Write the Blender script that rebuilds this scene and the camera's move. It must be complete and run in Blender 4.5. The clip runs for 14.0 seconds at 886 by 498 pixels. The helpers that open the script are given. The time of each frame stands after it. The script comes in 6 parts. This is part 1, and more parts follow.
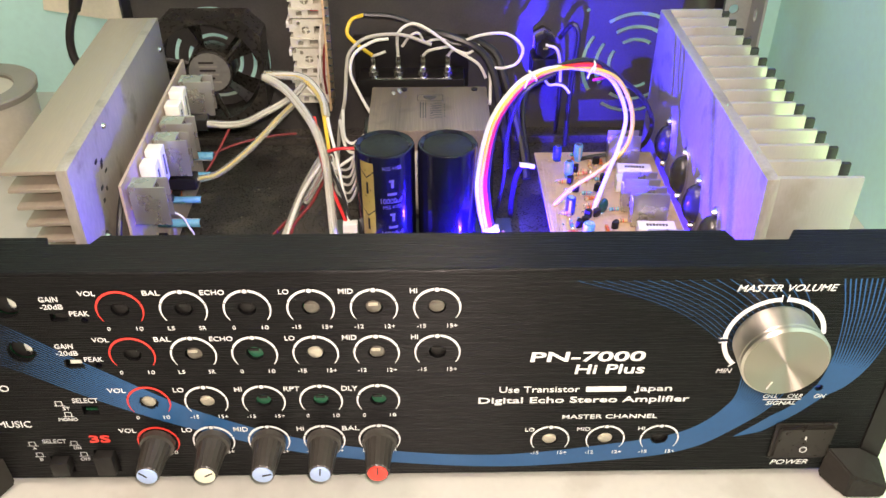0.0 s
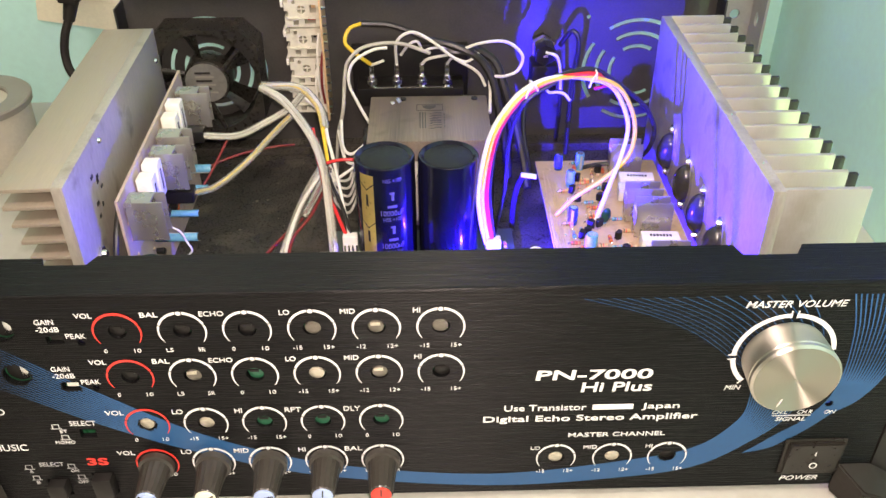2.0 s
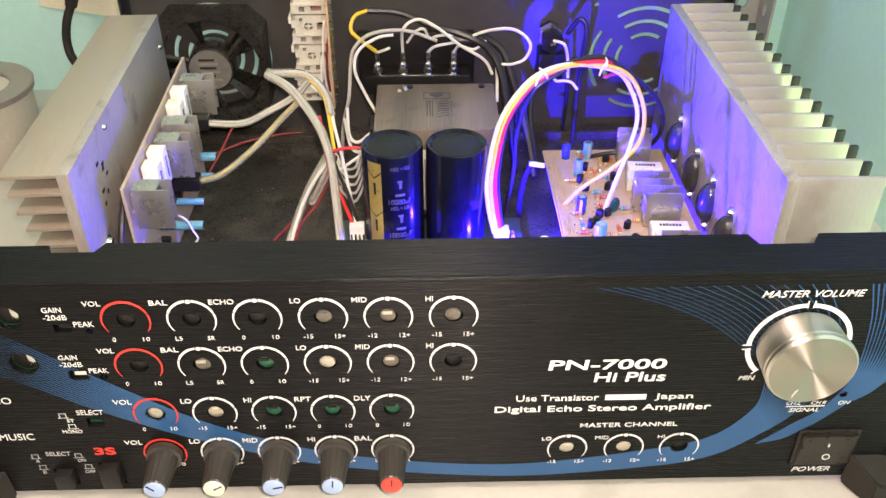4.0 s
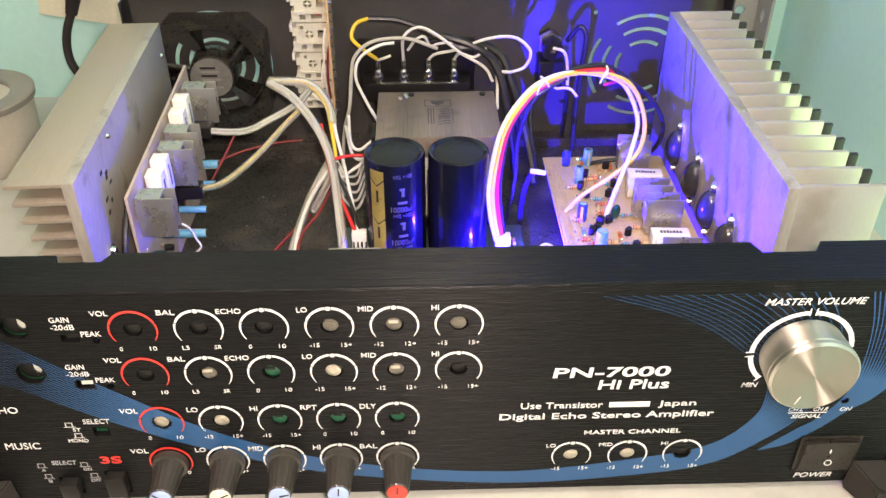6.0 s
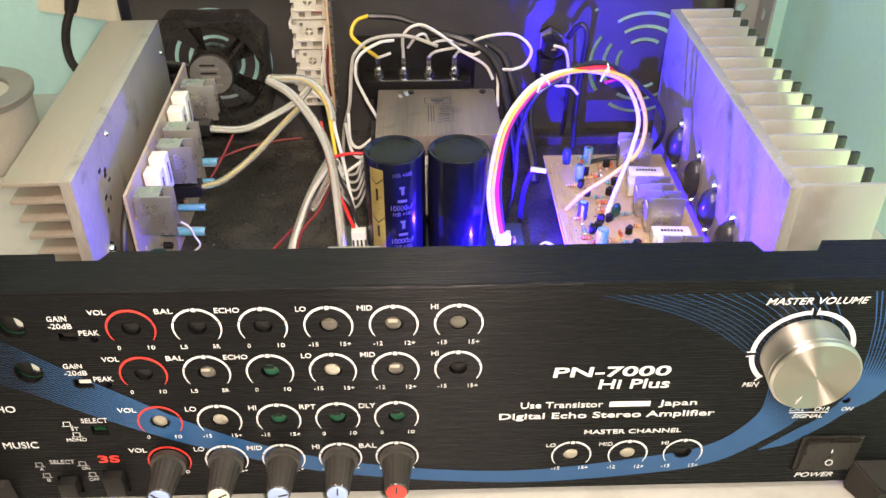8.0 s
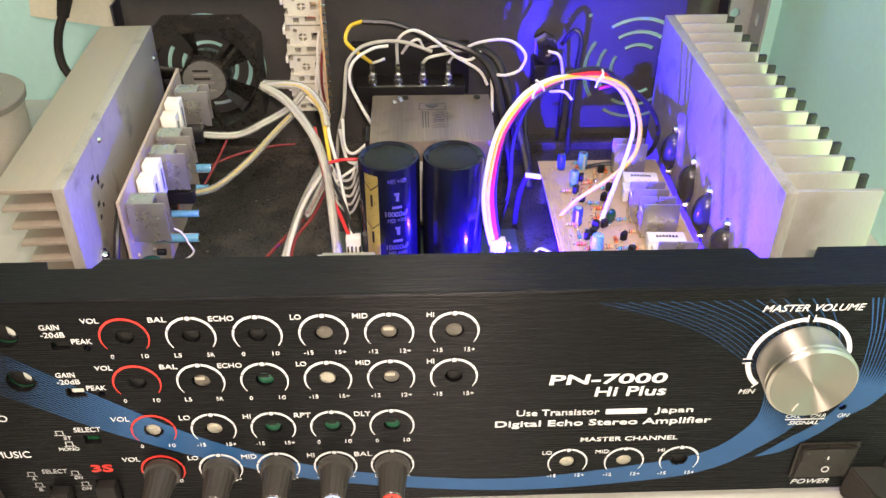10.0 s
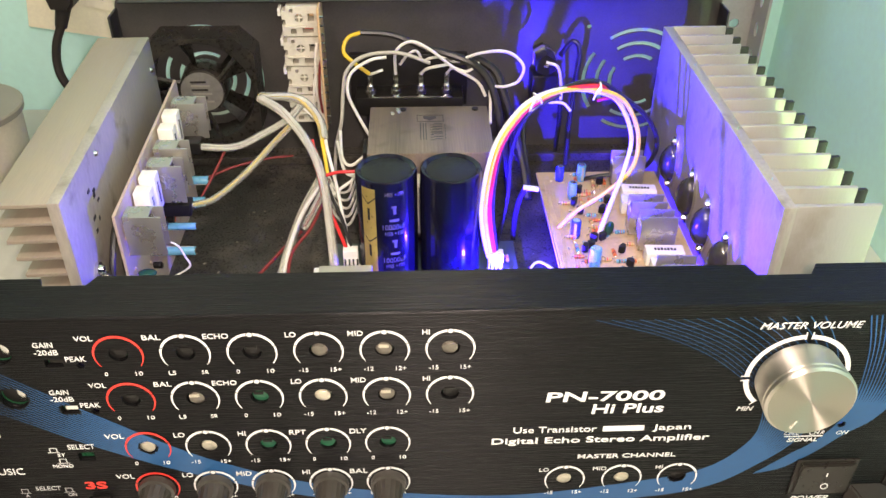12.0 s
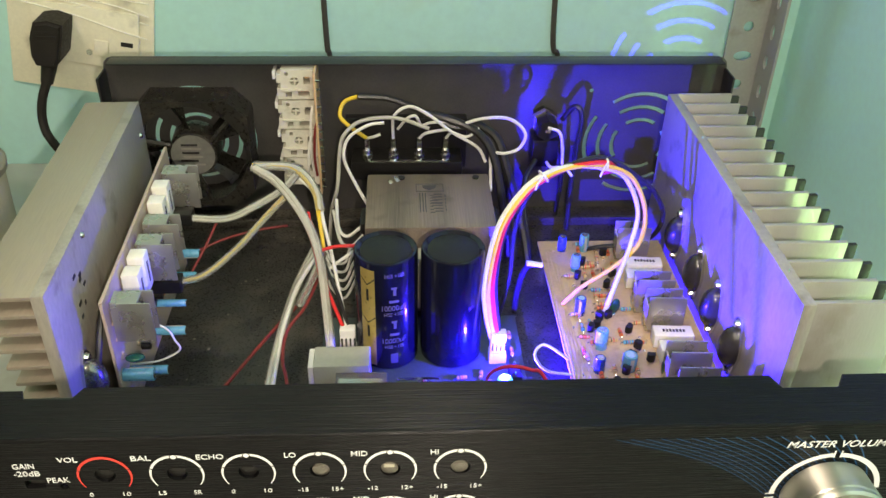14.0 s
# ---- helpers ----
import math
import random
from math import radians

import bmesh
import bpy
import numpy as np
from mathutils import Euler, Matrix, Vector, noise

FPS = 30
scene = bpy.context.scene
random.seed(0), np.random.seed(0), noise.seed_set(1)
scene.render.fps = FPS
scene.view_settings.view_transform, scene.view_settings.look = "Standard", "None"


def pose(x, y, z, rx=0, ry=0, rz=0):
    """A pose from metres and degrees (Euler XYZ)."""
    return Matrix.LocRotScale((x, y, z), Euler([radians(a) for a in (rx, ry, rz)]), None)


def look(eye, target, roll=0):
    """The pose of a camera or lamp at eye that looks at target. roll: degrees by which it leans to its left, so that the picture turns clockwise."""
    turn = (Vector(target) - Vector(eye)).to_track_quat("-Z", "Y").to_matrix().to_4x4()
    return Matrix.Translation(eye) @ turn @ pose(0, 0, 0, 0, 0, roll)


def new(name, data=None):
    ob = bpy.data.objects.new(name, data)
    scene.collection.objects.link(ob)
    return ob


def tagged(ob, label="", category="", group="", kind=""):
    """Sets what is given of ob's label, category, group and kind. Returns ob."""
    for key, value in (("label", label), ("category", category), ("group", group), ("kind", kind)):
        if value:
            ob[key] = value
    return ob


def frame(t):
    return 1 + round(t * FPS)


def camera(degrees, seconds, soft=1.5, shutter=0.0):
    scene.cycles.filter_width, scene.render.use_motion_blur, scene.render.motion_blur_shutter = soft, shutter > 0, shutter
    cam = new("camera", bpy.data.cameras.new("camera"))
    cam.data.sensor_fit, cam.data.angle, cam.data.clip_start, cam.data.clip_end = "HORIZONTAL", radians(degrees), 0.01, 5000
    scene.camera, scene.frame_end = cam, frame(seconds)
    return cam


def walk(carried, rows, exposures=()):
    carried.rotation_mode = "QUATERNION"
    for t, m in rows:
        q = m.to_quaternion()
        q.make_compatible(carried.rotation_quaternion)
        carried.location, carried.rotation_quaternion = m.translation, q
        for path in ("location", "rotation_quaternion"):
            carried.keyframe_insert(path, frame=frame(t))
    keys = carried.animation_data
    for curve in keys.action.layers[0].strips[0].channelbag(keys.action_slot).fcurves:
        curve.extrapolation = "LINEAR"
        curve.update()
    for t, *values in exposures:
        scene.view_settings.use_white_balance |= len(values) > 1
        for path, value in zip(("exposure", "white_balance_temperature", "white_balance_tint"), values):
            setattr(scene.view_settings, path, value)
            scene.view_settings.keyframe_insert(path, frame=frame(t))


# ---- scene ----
cam = camera(54.17, 14.0)
PATH = [
    (0, (0.01008, -0.27374, 0.35056), (0.03544, 1.35670, -0.80747), -0.008),
    (0.5, (0.00976, -0.27044, 0.35016), (0.03380, 1.35714, -0.81191), -0.093),
    (1, (0.00884, -0.26788, 0.35076), (0.03553, 1.35924, -0.81190), -0.212),
    (1.5, (0.00805, -0.26766, 0.35337), (0.03898, 1.36298, -0.80425), -0.300),
    (2, (0.00797, -0.26435, 0.35244), (0.03921, 1.36688, -0.80433), -0.372),
    (2.5, (0.00654, -0.26320, 0.35035), (0.03566, 1.36435, -0.81165), -0.310),
    (3, (0.00594, -0.26195, 0.34888), (0.03444, 1.36063, -0.82006), -0.251),
    (5.5, (-0.00419, -0.26129, 0.34997), (0.04664, 1.35690, -0.82428), 0.122),
    (6, (-0.00231, -0.26196, 0.35202), (0.04636, 1.36211, -0.81418), 0.020),
    (6.5, (-0.00249, -0.26062, 0.34967), (0.04573, 1.36447, -0.81512), 0.026),
    (7, (-0.00099, -0.26130, 0.35030), (0.04524, 1.36111, -0.81830), 0.025),
    (7.5, (-0.00248, -0.26207, 0.35060), (0.04522, 1.36041, -0.81786), 0.090),
    (8, (-0.00191, -0.26017, 0.35146), (0.04549, 1.36038, -0.81967), 0.051),
    (10.5, (-0.00290, -0.25811, 0.35186), (0.06299, 1.36905, -0.80918), 0.279),
    (11, (-0.00092, -0.25787, 0.35399), (0.06306, 1.37183, -0.80359), 0.144),
    (11.5, (-0.00069, -0.25581, 0.35308), (0.06082, 1.37705, -0.80017), 0.098),
    (12, (-0.00064, -0.25396, 0.35453), (0.06055, 1.37787, -0.80020), 0.253),
    (12.5, (-0.00789, -0.24523, 0.36844), (0.05358, 1.39913, -0.76836), 0.536),
    (13, (-0.00822, -0.22652, 0.37717), (0.06124, 1.43252, -0.73763), 0.281),
    (13.5, (-0.00837, -0.22035, 0.37233), (0.07649, 1.44074, -0.73833), 0.639),
    (14, (-0.00902, -0.21891, 0.37213), (0.08861, 1.43687, -0.74539), 1.253),
]
walk(cam, [(t, look(eye, target, roll)) for t, eye, target, roll in PATH],
     [(0, 0.27, 6850, 22), (8, 0.29, 6850, 22), (12, 0.30, 6850, 20), (12.5, 0.38, 6800, 16), (13, 0.22, 6800, 12), (13.5, -0.12, 6900, 8), (14, -0.15, 6900, 7)])

# ---- light and world ----
world = bpy.data.worlds.new("world")
scene.world = world
world.use_nodes = True
world.node_tree.nodes["Background"].inputs[0].default_value = (0.75, 0.85, 1.0, 1)
world.node_tree.nodes["Background"].inputs[1].default_value = 0.10


def lamp(name, kind, place, power, colour, size, aim=None):
    data = bpy.data.lights.new(name, kind)
    data.energy, data.color = power, colour
    if kind == "AREA":
        data.size = size
    else:
        data.shadow_soft_size = size
    ob = new(name, data)
    ob.matrix_world = look(place, aim) if aim else Matrix.Translation(place)
    return ob


lamp("torch_light", "POINT", (0.016, -0.266, 0.366), 7.2, (1.0, 0.88, 0.78), 0.005)
lamp("hanging_bulb_light", "POINT", (0.024, -0.20, 0.62), 3.0, (1.0, 0.85, 0.72), 0.022)
# unseen fill lamp, added high on the left to brighten the right half
lamp("left_fill_light", "AREA", (-0.45, -0.55, 1.4), 9.0, (1.0, 0.87, 0.76), 0.4, (0.25, 0.15, 0.1))
LED = (0.0485, 0.1390, 0.0448)
lamp("blue_led_light", "POINT", LED, 2.6, (0.02, 0.006, 1.0), 0.0012)
beam = lamp("blue_led_beam", "SPOT", LED, 12.5, (0.02, 0.006, 1.0), 0.0012, (0.17, 0.24, 0.125))
beam.data.spot_size, beam.data.spot_blend = radians(125), 0.5
# unseen green lamp, added to put a glow on the side wall
lamp("green_wall_fill", "POINT", (0.294, 0.085, 0.085), 0.30, (0.62, 1.0, 0.42), 0.006)


# ---- materials ----
def material(name, colour, rough=0.5, metal=0.0, vary=0.15, scale=40.0, stretch=(1, 1, 1), bump=0.0, fine=400.0, spots=None, emit=0.0, spec=0.5, clear=0.0):
    """Base colour with coarse and fine variation, uneven gloss and a fine relief."""
    m = bpy.data.materials.new(name)
    m.use_nodes = True
    nt = m.node_tree
    b = nt.nodes["Principled BSDF"]
    co = nt.nodes.new("ShaderNodeTexCoord")
    mp = nt.nodes.new("ShaderNodeMapping")
    mp.inputs["Scale"].default_value = stretch
    nt.links.new(co.outputs["Object"], mp.inputs["Vector"])
    big, small = nt.nodes.new("ShaderNodeTexNoise"), nt.nodes.new("ShaderNodeTexNoise")
    big.inputs["Scale"].default_value, big.inputs["Detail"].default_value = scale, 4
    small.inputs["Scale"].default_value, small.inputs["Detail"].default_value = fine, 3
    nt.links.new(mp.outputs[0], big.inputs["Vector"])
    nt.links.new(mp.outputs[0], small.inputs["Vector"])
    add = nt.nodes.new("ShaderNodeMath")
    add.operation = "ADD"
    nt.links.new(big.outputs["Fac"], add.inputs[0])
    nt.links.new(small.outputs["Fac"], add.inputs[1])
    ramp = nt.nodes.new("ShaderNodeMapRange")
    ramp.inputs["From Min"].default_value, ramp.inputs["From Max"].default_value = 0.6, 1.4
    ramp.inputs["To Min"].default_value, ramp.inputs["To Max"].default_value = 1 - vary, 1 + vary
    nt.links.new(add.outputs[0], ramp.inputs["Value"])
    mul = nt.nodes.new("ShaderNodeVectorMath")
    mul.operation = "SCALE"
    mul.inputs[0].default_value = colour
    nt.links.new(ramp.outputs[0], mul.inputs["Scale"])
    out = mul.outputs[0]
    if spots:
        amount, tint, sscale = spots
        sn = nt.nodes.new("ShaderNodeTexNoise")
        sn.inputs["Scale"].default_value, sn.inputs["Detail"].default_value = sscale, 6
        nt.links.new(co.outputs["Object"], sn.inputs["Vector"])
        sr = nt.nodes.new("ShaderNodeMapRange")
        sr.inputs["From Min"].default_value, sr.inputs["From Max"].default_value = 0.62 - amount * 0.2, 0.72
        sr.inputs["To Max"].default_value = 0.85
        nt.links.new(sn.outputs["Fac"], sr.inputs["Value"])
        mix = nt.nodes.new("ShaderNodeMix")
        mix.data_type = "RGBA"
        nt.links.new(sr.outputs[0], mix.inputs["Factor"])
        nt.links.new(out, mix.inputs["A"])
        mix.inputs["B"].default_value = (*tint, 1)
        out = mix.outputs["Result"]
    nt.links.new(out, b.inputs["Base Color"])
    rr = nt.nodes.new("ShaderNodeMapRange")
    rr.inputs["From Min"].default_value, rr.inputs["From Max"].default_value = 0.3, 0.7
    rr.inputs["To Min"].default_value, rr.inputs["To Max"].default_value = max(0.03, rough * 0.8), min(1, rough * 1.2)
    nt.links.new(small.outputs["Fac"], rr.inputs["Value"])
    nt.links.new(rr.outputs[0], b.inputs["Roughness"])
    b.inputs["Metallic"].default_value = metal
    b.inputs["Specular IOR Level"].default_value = spec
    b.inputs["Coat Weight"].default_value = clear
    b.inputs["Coat Roughness"].default_value = 0.12
    if bump:
        bp = nt.nodes.new("ShaderNodeBump")
        bp.inputs["Strength"].default_value, bp.inputs["Distance"].default_value = bump, 0.0005
        nt.links.new(small.outputs["Fac"], bp.inputs["Height"])
        nt.links.new(bp.outputs[0], b.inputs["Normal"])
    if emit:
        b.inputs["Emission Color"].default_value, b.inputs["Emission Strength"].default_value = (*colour, 1), emit
    return m


def glassy(name, colour, rough=0.05):
    m = material(name, colour, rough, vary=0.03)
    b = m.node_tree.nodes["Principled BSDF"]
    b.inputs["Transmission Weight"].default_value, b.inputs["IOR"].default_value = 0.9, 1.4
    return m


def streaked(m, way, amount=1.0):
    """Give a material brushed gloss, spread across its grain along the way given."""
    b = m.node_tree.nodes["Principled BSDF"]
    v = m.node_tree.nodes.new("ShaderNodeCombineXYZ")
    for k in range(3):
        v.inputs[k].default_value = way[k]
    m.node_tree.links.new(v.outputs[0], b.inputs["Tangent"])
    b.inputs["Anisotropic"].default_value = amount
    return m


# black anodised aluminium brushed along x: lamps show in it as upright streaks of short glints
BRUSHED = streaked(material("brushed_black_aluminium", (0.0042, 0.0042, 0.0044), 0.34, 0.0, 0.6, 12, (0.03, 1, 1), 1.3, 1300, spec=0.20), (0, 0, 1))
FLANGE = streaked(material("brushed_black_flange", (0.0042, 0.0042, 0.0045), 0.38, 0.0, 0.5, 12, (0.03, 1, 1), 1.0, 1300, spec=0.22), (0, 1, 0))
BLACK = material("black_steel", (0.012, 0.012, 0.012), 0.42, 0.0, 0.4, 30, bump=0.1, fine=900)
DUSTY = material("dusty_black_steel", (0.034, 0.031, 0.026), 0.30, 0.0, 0.6, 60, bump=0.3, fine=900, spots=(0.6, (0.085, 0.074, 0.056), 48))
REAR_PAINT = material("charcoal_paint", (0.052, 0.048, 0.043), 0.45, 0.0, 0.3, 40, bump=0.15, fine=900, spots=(0.1, (0.055, 0.05, 0.04), 30))
KNOB_BLACK = material("grey_black_knob_plastic", (0.040, 0.036, 0.030), 0.36, 0, 0.2, 80, bump=0.05)
MATT_BLACK = material("black_plastic", (0.013, 0.012, 0.011), 0.38, 0, 0.2, 80, bump=0.05, spec=0.25)
GREY_RIM = material("grey_plastic_rim", (0.25, 0.23, 0.19), 0.45, 0, 0.1, 40)
RUBBER = material("black_rubber", (0.020, 0.017, 0.014), 0.6, 0, 0.2, 80, bump=0.1, spec=0.25)
CORD = material("grey_brown_cord", (0.055, 0.05, 0.042), 0.5, 0, 0.2, 60)
ALU = material("sawn_aluminium", (0.48, 0.455, 0.40), 0.48, 0.55, 0.06, 25, (1, 1, 0.3), 0.25, 700, spots=(0.05, (0.40, 0.36, 0.29), 30))
ALU_LONG = material("extruded_aluminium", (0.42, 0.355, 0.275), 0.5, 0.5, 0.12, 22, (1, 0.1, 1), 0.25, 800, spots=(0.05, (0.40, 0.36, 0.29), 25))
ALU_FACE = material("stained_aluminium", (0.44, 0.40, 0.34), 0.5, 0.45, 0.2, 30, (1, 0.6, 0.3), 0.2, 600, spots=(0.2, (0.25, 0.22, 0.18), 45))
CHROME = material("plated_steel", (0.75, 0.74, 0.7), 0.2, 1.0, 0.1, 200, fine=900)
WHITE_INK = material("white_print", (0.77, 0.77, 0.75), 0.5, vary=0.04)
RED_INK = material("red_print", (0.72, 0.045, 0.03), 0.45, vary=0.06)
BLUE_INK = material("blue_print", (0.016, 0.088, 0.225), 0.4, 0.1, 0.12, 30)
GREY_INK = material("grey_print", (0.45, 0.45, 0.45), 0.5, vary=0.05)
CAN_INK = material("silver_print", (0.34, 0.33, 0.31), 0.4, 0.2, vary=0.1)
DIM_INK = material("dull_silver_print", (0.16, 0.155, 0.145), 0.4, 0.3, vary=0.1)
GOLD = material("gold_print", (0.62, 0.47, 0.14), 0.34, 0.55, 0.1, 90)
OLD_CAN = material("tarnished_can", (0.24, 0.23, 0.20), 0.25, 0.8, 0.2, 90)
DARK_METAL = material("dark_oxidised_metal", (0.05, 0.047, 0.043), 0.22, 0.3, 0.2, 90)
SLEEVE = material("black_shrink_sleeve", (0.006, 0.006, 0.016), 0.16, 0, 0.2, 40, spec=0.55)
LAMINATION = material("steel_laminations", (0.18, 0.142, 0.104), 0.42, 0.2, 0.4, 90, (1, 0.02, 1), 0.5, 1500, spots=(0.45, (0.085, 0.062, 0.040), 42))
FADED_INK = material("faded_stamp_ink", (0.055, 0.05, 0.048), 0.6, 0, 0.3, 300)
PHENOLIC = material("tan_circuit_board", (0.60, 0.44, 0.27), 0.36, 0, 0.14, 70, spots=(0.12, (0.42, 0.27, 0.15), 110))
TRACKS = material("tinned_tracks", (0.66, 0.50, 0.34), 0.35, 0.2, 0.12, 200)
PALE_BOARD = material("pale_circuit_board", (0.46, 0.37, 0.29), 0.4, 0, 0.15, 60, spots=(0.1, (0.3, 0.2, 0.12), 90))
GREEN_BOARD = material("green_circuit_board", (0.02, 0.13, 0.055), 0.3, 0, 0.2, 120)
TEAL_BOARD = material("grey_green_circuit_board", (0.07, 0.10, 0.085), 0.35, 0, 0.2, 60)
CERAMIC = material("white_ceramic", (0.82, 0.80, 0.70), 0.55, 0, 0.06, 90, bump=0.1)
BLUE_CAN = material("light_blue_sleeve", (0.13, 0.38, 0.55), 0.3, 0, 0.1, 90)
DARK_BLUE_CAN = material("dark_blue_sleeve", (0.02, 0.05, 0.32), 0.25, 0, 0.1, 90)
BEIGE = material("beige_resistor", (0.62, 0.42, 0.22), 0.4, 0, 0.2, 200)
WHITE_WIRE = material("white_insulation", (0.78, 0.76, 0.68), 0.42, 0, 0.08, 80)
GREY_WIRE = material("grey_insulation", (0.46, 0.44, 0.37), 0.42, 0, 0.15, 80)
YELLOW_WIRE = material("yellow_insulation", (0.80, 0.55, 0.04), 0.38, 0, 0.06, 80)
DULL_RED = material("dull_red_insulation", (0.20, 0.022, 0.02), 0.5, 0, 0.2, 80)
SLEEVING = material("yellowed_clear_sleeve", (0.55, 0.51, 0.42), 0.3, 0, 0.16, 60, spots=(0.1, (0.36, 0.32, 0.25), 60))
RED_WIRE = material("red_insulation", (0.70, 0.03, 0.03), 0.38, 0, 0.08, 80)
PINK_WIRE = material("crimson_insulation", (0.50, 0.03, 0.07), 0.38, 0, 0.08, 80)
BLACK_WIRE = material("black_insulation", (0.018, 0.017, 0.016), 0.4, 0, 0.2, 80)
NYLON = material("white_nylon", (0.80, 0.78, 0.72), 0.4, 0, 0.06, 120)
GREY_BOX = material("grey_plastic", (0.40, 0.40, 0.33), 0.45, 0, 0.08, 60)
CLEAR = glassy("clear_plastic", (0.85, 0.85, 0.85), 0.08)
IVORY = material("ivory_plastic", (0.84, 0.79, 0.60), 0.4, 0, 0.07, 30, spots=(0.06, (0.5, 0.46, 0.33), 30))
CREAM = material("cream_plastic", (0.54, 0.50, 0.40), 0.5, 0, 0.1, 25, spots=(0.05, (0.45, 0.42, 0.33), 25))
TEAL = material("teal_wall_paint", (0.46, 0.75, 0.69), 0.5, 0, 0.06, 6, bump=0.15, fine=160, spots=(0.02, (0.46, 0.68, 0.58), 8))
TABLE = material("pale_laminate", (0.54, 0.53, 0.47), 0.45, 0, 0.06, 14, fine=200, spots=(0.03, (0.44, 0.42, 0.36), 20))
PLASTER = material("white_plaster", (0.62, 0.58, 0.48), 0.8, 0, 0.05, 6)
STEEL_POST = material("grey_painted_steel", (0.30, 0.30, 0.29), 0.5, 0.2, 0.12, 30, bump=0.1, spots=(0.08, (0.2, 0.18, 0.15), 40))
BLUE_GLOW = material("blue_led_lens", (0.05, 0.24, 1.0), 0.3, emit=10.0)
CAP_BLUE = material("pale_blue_plastic", (0.36, 0.47, 0.72), 0.4, vary=0.05)
CAP_CREAM = material("cream_cap_plastic", (0.80, 0.77, 0.58), 0.4, vary=0.05)
CAP_RED = material("red_plastic", (0.72, 0.06, 0.04), 0.4, vary=0.05)
ORANGE = material("orange_lacquer", (0.65, 0.16, 0.05), 0.35, vary=0.15)
GREEN_FILM = material("dark_green_film", (0.01, 0.07, 0.045), 0.2, vary=0.1)

# ---- building helpers ----
WORLD_OF = {}


def thing(name, place, label, category, group="", kind=""):
    ob = new(name)
    ob.empty_display_size = 0.01
    ob.location = place
    WORLD_OF[ob] = Matrix.Translation(place)
    return tagged(ob, label, category, group, kind)


def mesh_of(bm, name, mat, smooth=True):
    me = bpy.data.meshes.new(name)
    bmesh.ops.recalc_face_normals(bm, faces=bm.faces)
    bm.to_mesh(me)
    bm.free()
    me.materials.append(mat)
    if smooth:
        me.shade_smooth()
        me.set_sharp_from_angle(angle=radians(32))
    return me


def part(name, bm, mat, parent=None, label="", smooth=True):
    me = bm if isinstance(bm, bpy.types.Mesh) else mesh_of(bm, name, mat, smooth)
    ob = new(name, me)
    WORLD_OF[ob] = Matrix.Identity(4)
    if parent:
        ob.parent = parent
        ob.matrix_parent_inverse = WORLD_OF[parent].inverted()
    return tagged(ob, label)


def solid(name, bm, mat, label, category, group="", kind=""):
    return tagged(part(name, bm, mat), label, category, group, kind)


def box(lo, hi, bevel=0.0, bm=None, turn=None):
    bm = bm or bmesh.new()
    lo, hi = Vector(lo), Vector(hi)
    m = Matrix.Translation((lo + hi) / 2) @ Matrix.Diagonal((*(hi - lo), 1))
    if turn:
        m = turn @ m
    made = bmesh.ops.create_cube(bm, size=1, matrix=m)["verts"]
    if bevel:
        edges = list({e for v in made for e in v.link_edges})
        bmesh.ops.bevel(bm, geom=edges, offset=bevel, segments=2, affect="EDGES", profile=0.5)
    return bm


def rod(a, b, r1, r2=None, n=20, bm=None, bevel=0.0):
    bm = bm or bmesh.new()
    a, b = Vector(a), Vector(b)
    m = Matrix.Translation((a + b) / 2) @ (b - a).to_track_quat("Z", "Y").to_matrix().to_4x4()
    made = bmesh.ops.create_cone(bm, cap_ends=True, segments=n, radius1=r1, radius2=r1 if r2 is None else r2, depth=(b - a).length, matrix=m)["verts"]
    if bevel:
        faces = {f for v in made for f in v.link_faces if len(f.verts) > 4}
        edges = list({e for f in faces for e in f.edges})
        bmesh.ops.bevel(bm, geom=edges, offset=bevel, segments=2, affect="EDGES", profile=0.5)
    return bm


def smooth_line(points, steps=8):
    """Catmull-Rom through the points."""
    p = [Vector(q) for q in points]
    p = [2 * p[0] - p[1], *p, 2 * p[-1] - p[-2]]
    out = []
    for a, b, c, d in zip(p, p[1:], p[2:], p[3:]):
        for i in range(steps):
            t = i / steps
            out.append(0.5 * (2 * b + (c - a) * t + (2 * a - 5 * b + 4 * c - d) * t * t + (3 * b - a - 3 * c + d) * t ** 3))
    return out + [p[-2]]


def tube(points, r, n=8, steps=8, bm=None, flat=1.0):
    bm = bm or bmesh.new()
    line = smooth_line(points, steps)
    side, rings = None, []
    for i, q in enumerate(line):
        way = (line[min(i + 1, len(line) - 1)] - line[max(i - 1, 0)]).normalized()
        side = way.orthogonal() if side is None else side - way * side.dot(way)
        side.normalize()
        up = way.cross(side)
        rings.append([bm.verts.new(q + r * (math.cos(a) * side + flat * math.sin(a) * up)) for a in (2 * math.pi * k / n for k in range(n))])
    for one, two in zip(rings, rings[1:]):
        for k in range(n):
            bm.faces.new((one[k], one[(k + 1) % n], two[(k + 1) % n], two[k]))
    bm.faces.new(rings[0][::-1])
    bm.faces.new(rings[-1])
    return bm


def ring_loop(bm, x, z, r, n=24, y=0.0):
    v = [bm.verts.new((x + r * math.cos(2 * math.pi * k / n), y, z + r * math.sin(2 * math.pi * k / n))) for k in range(n)]
    return [bm.edges.new((v[k], v[(k + 1) % n])) for k in range(n)]


def poly_loop(bm, points, y=0.0):
    v = [bm.verts.new((x, y, z)) for x, z in points]
    return [bm.edges.new((v[k], v[(k + 1) % len(v)])) for k in range(len(v))]


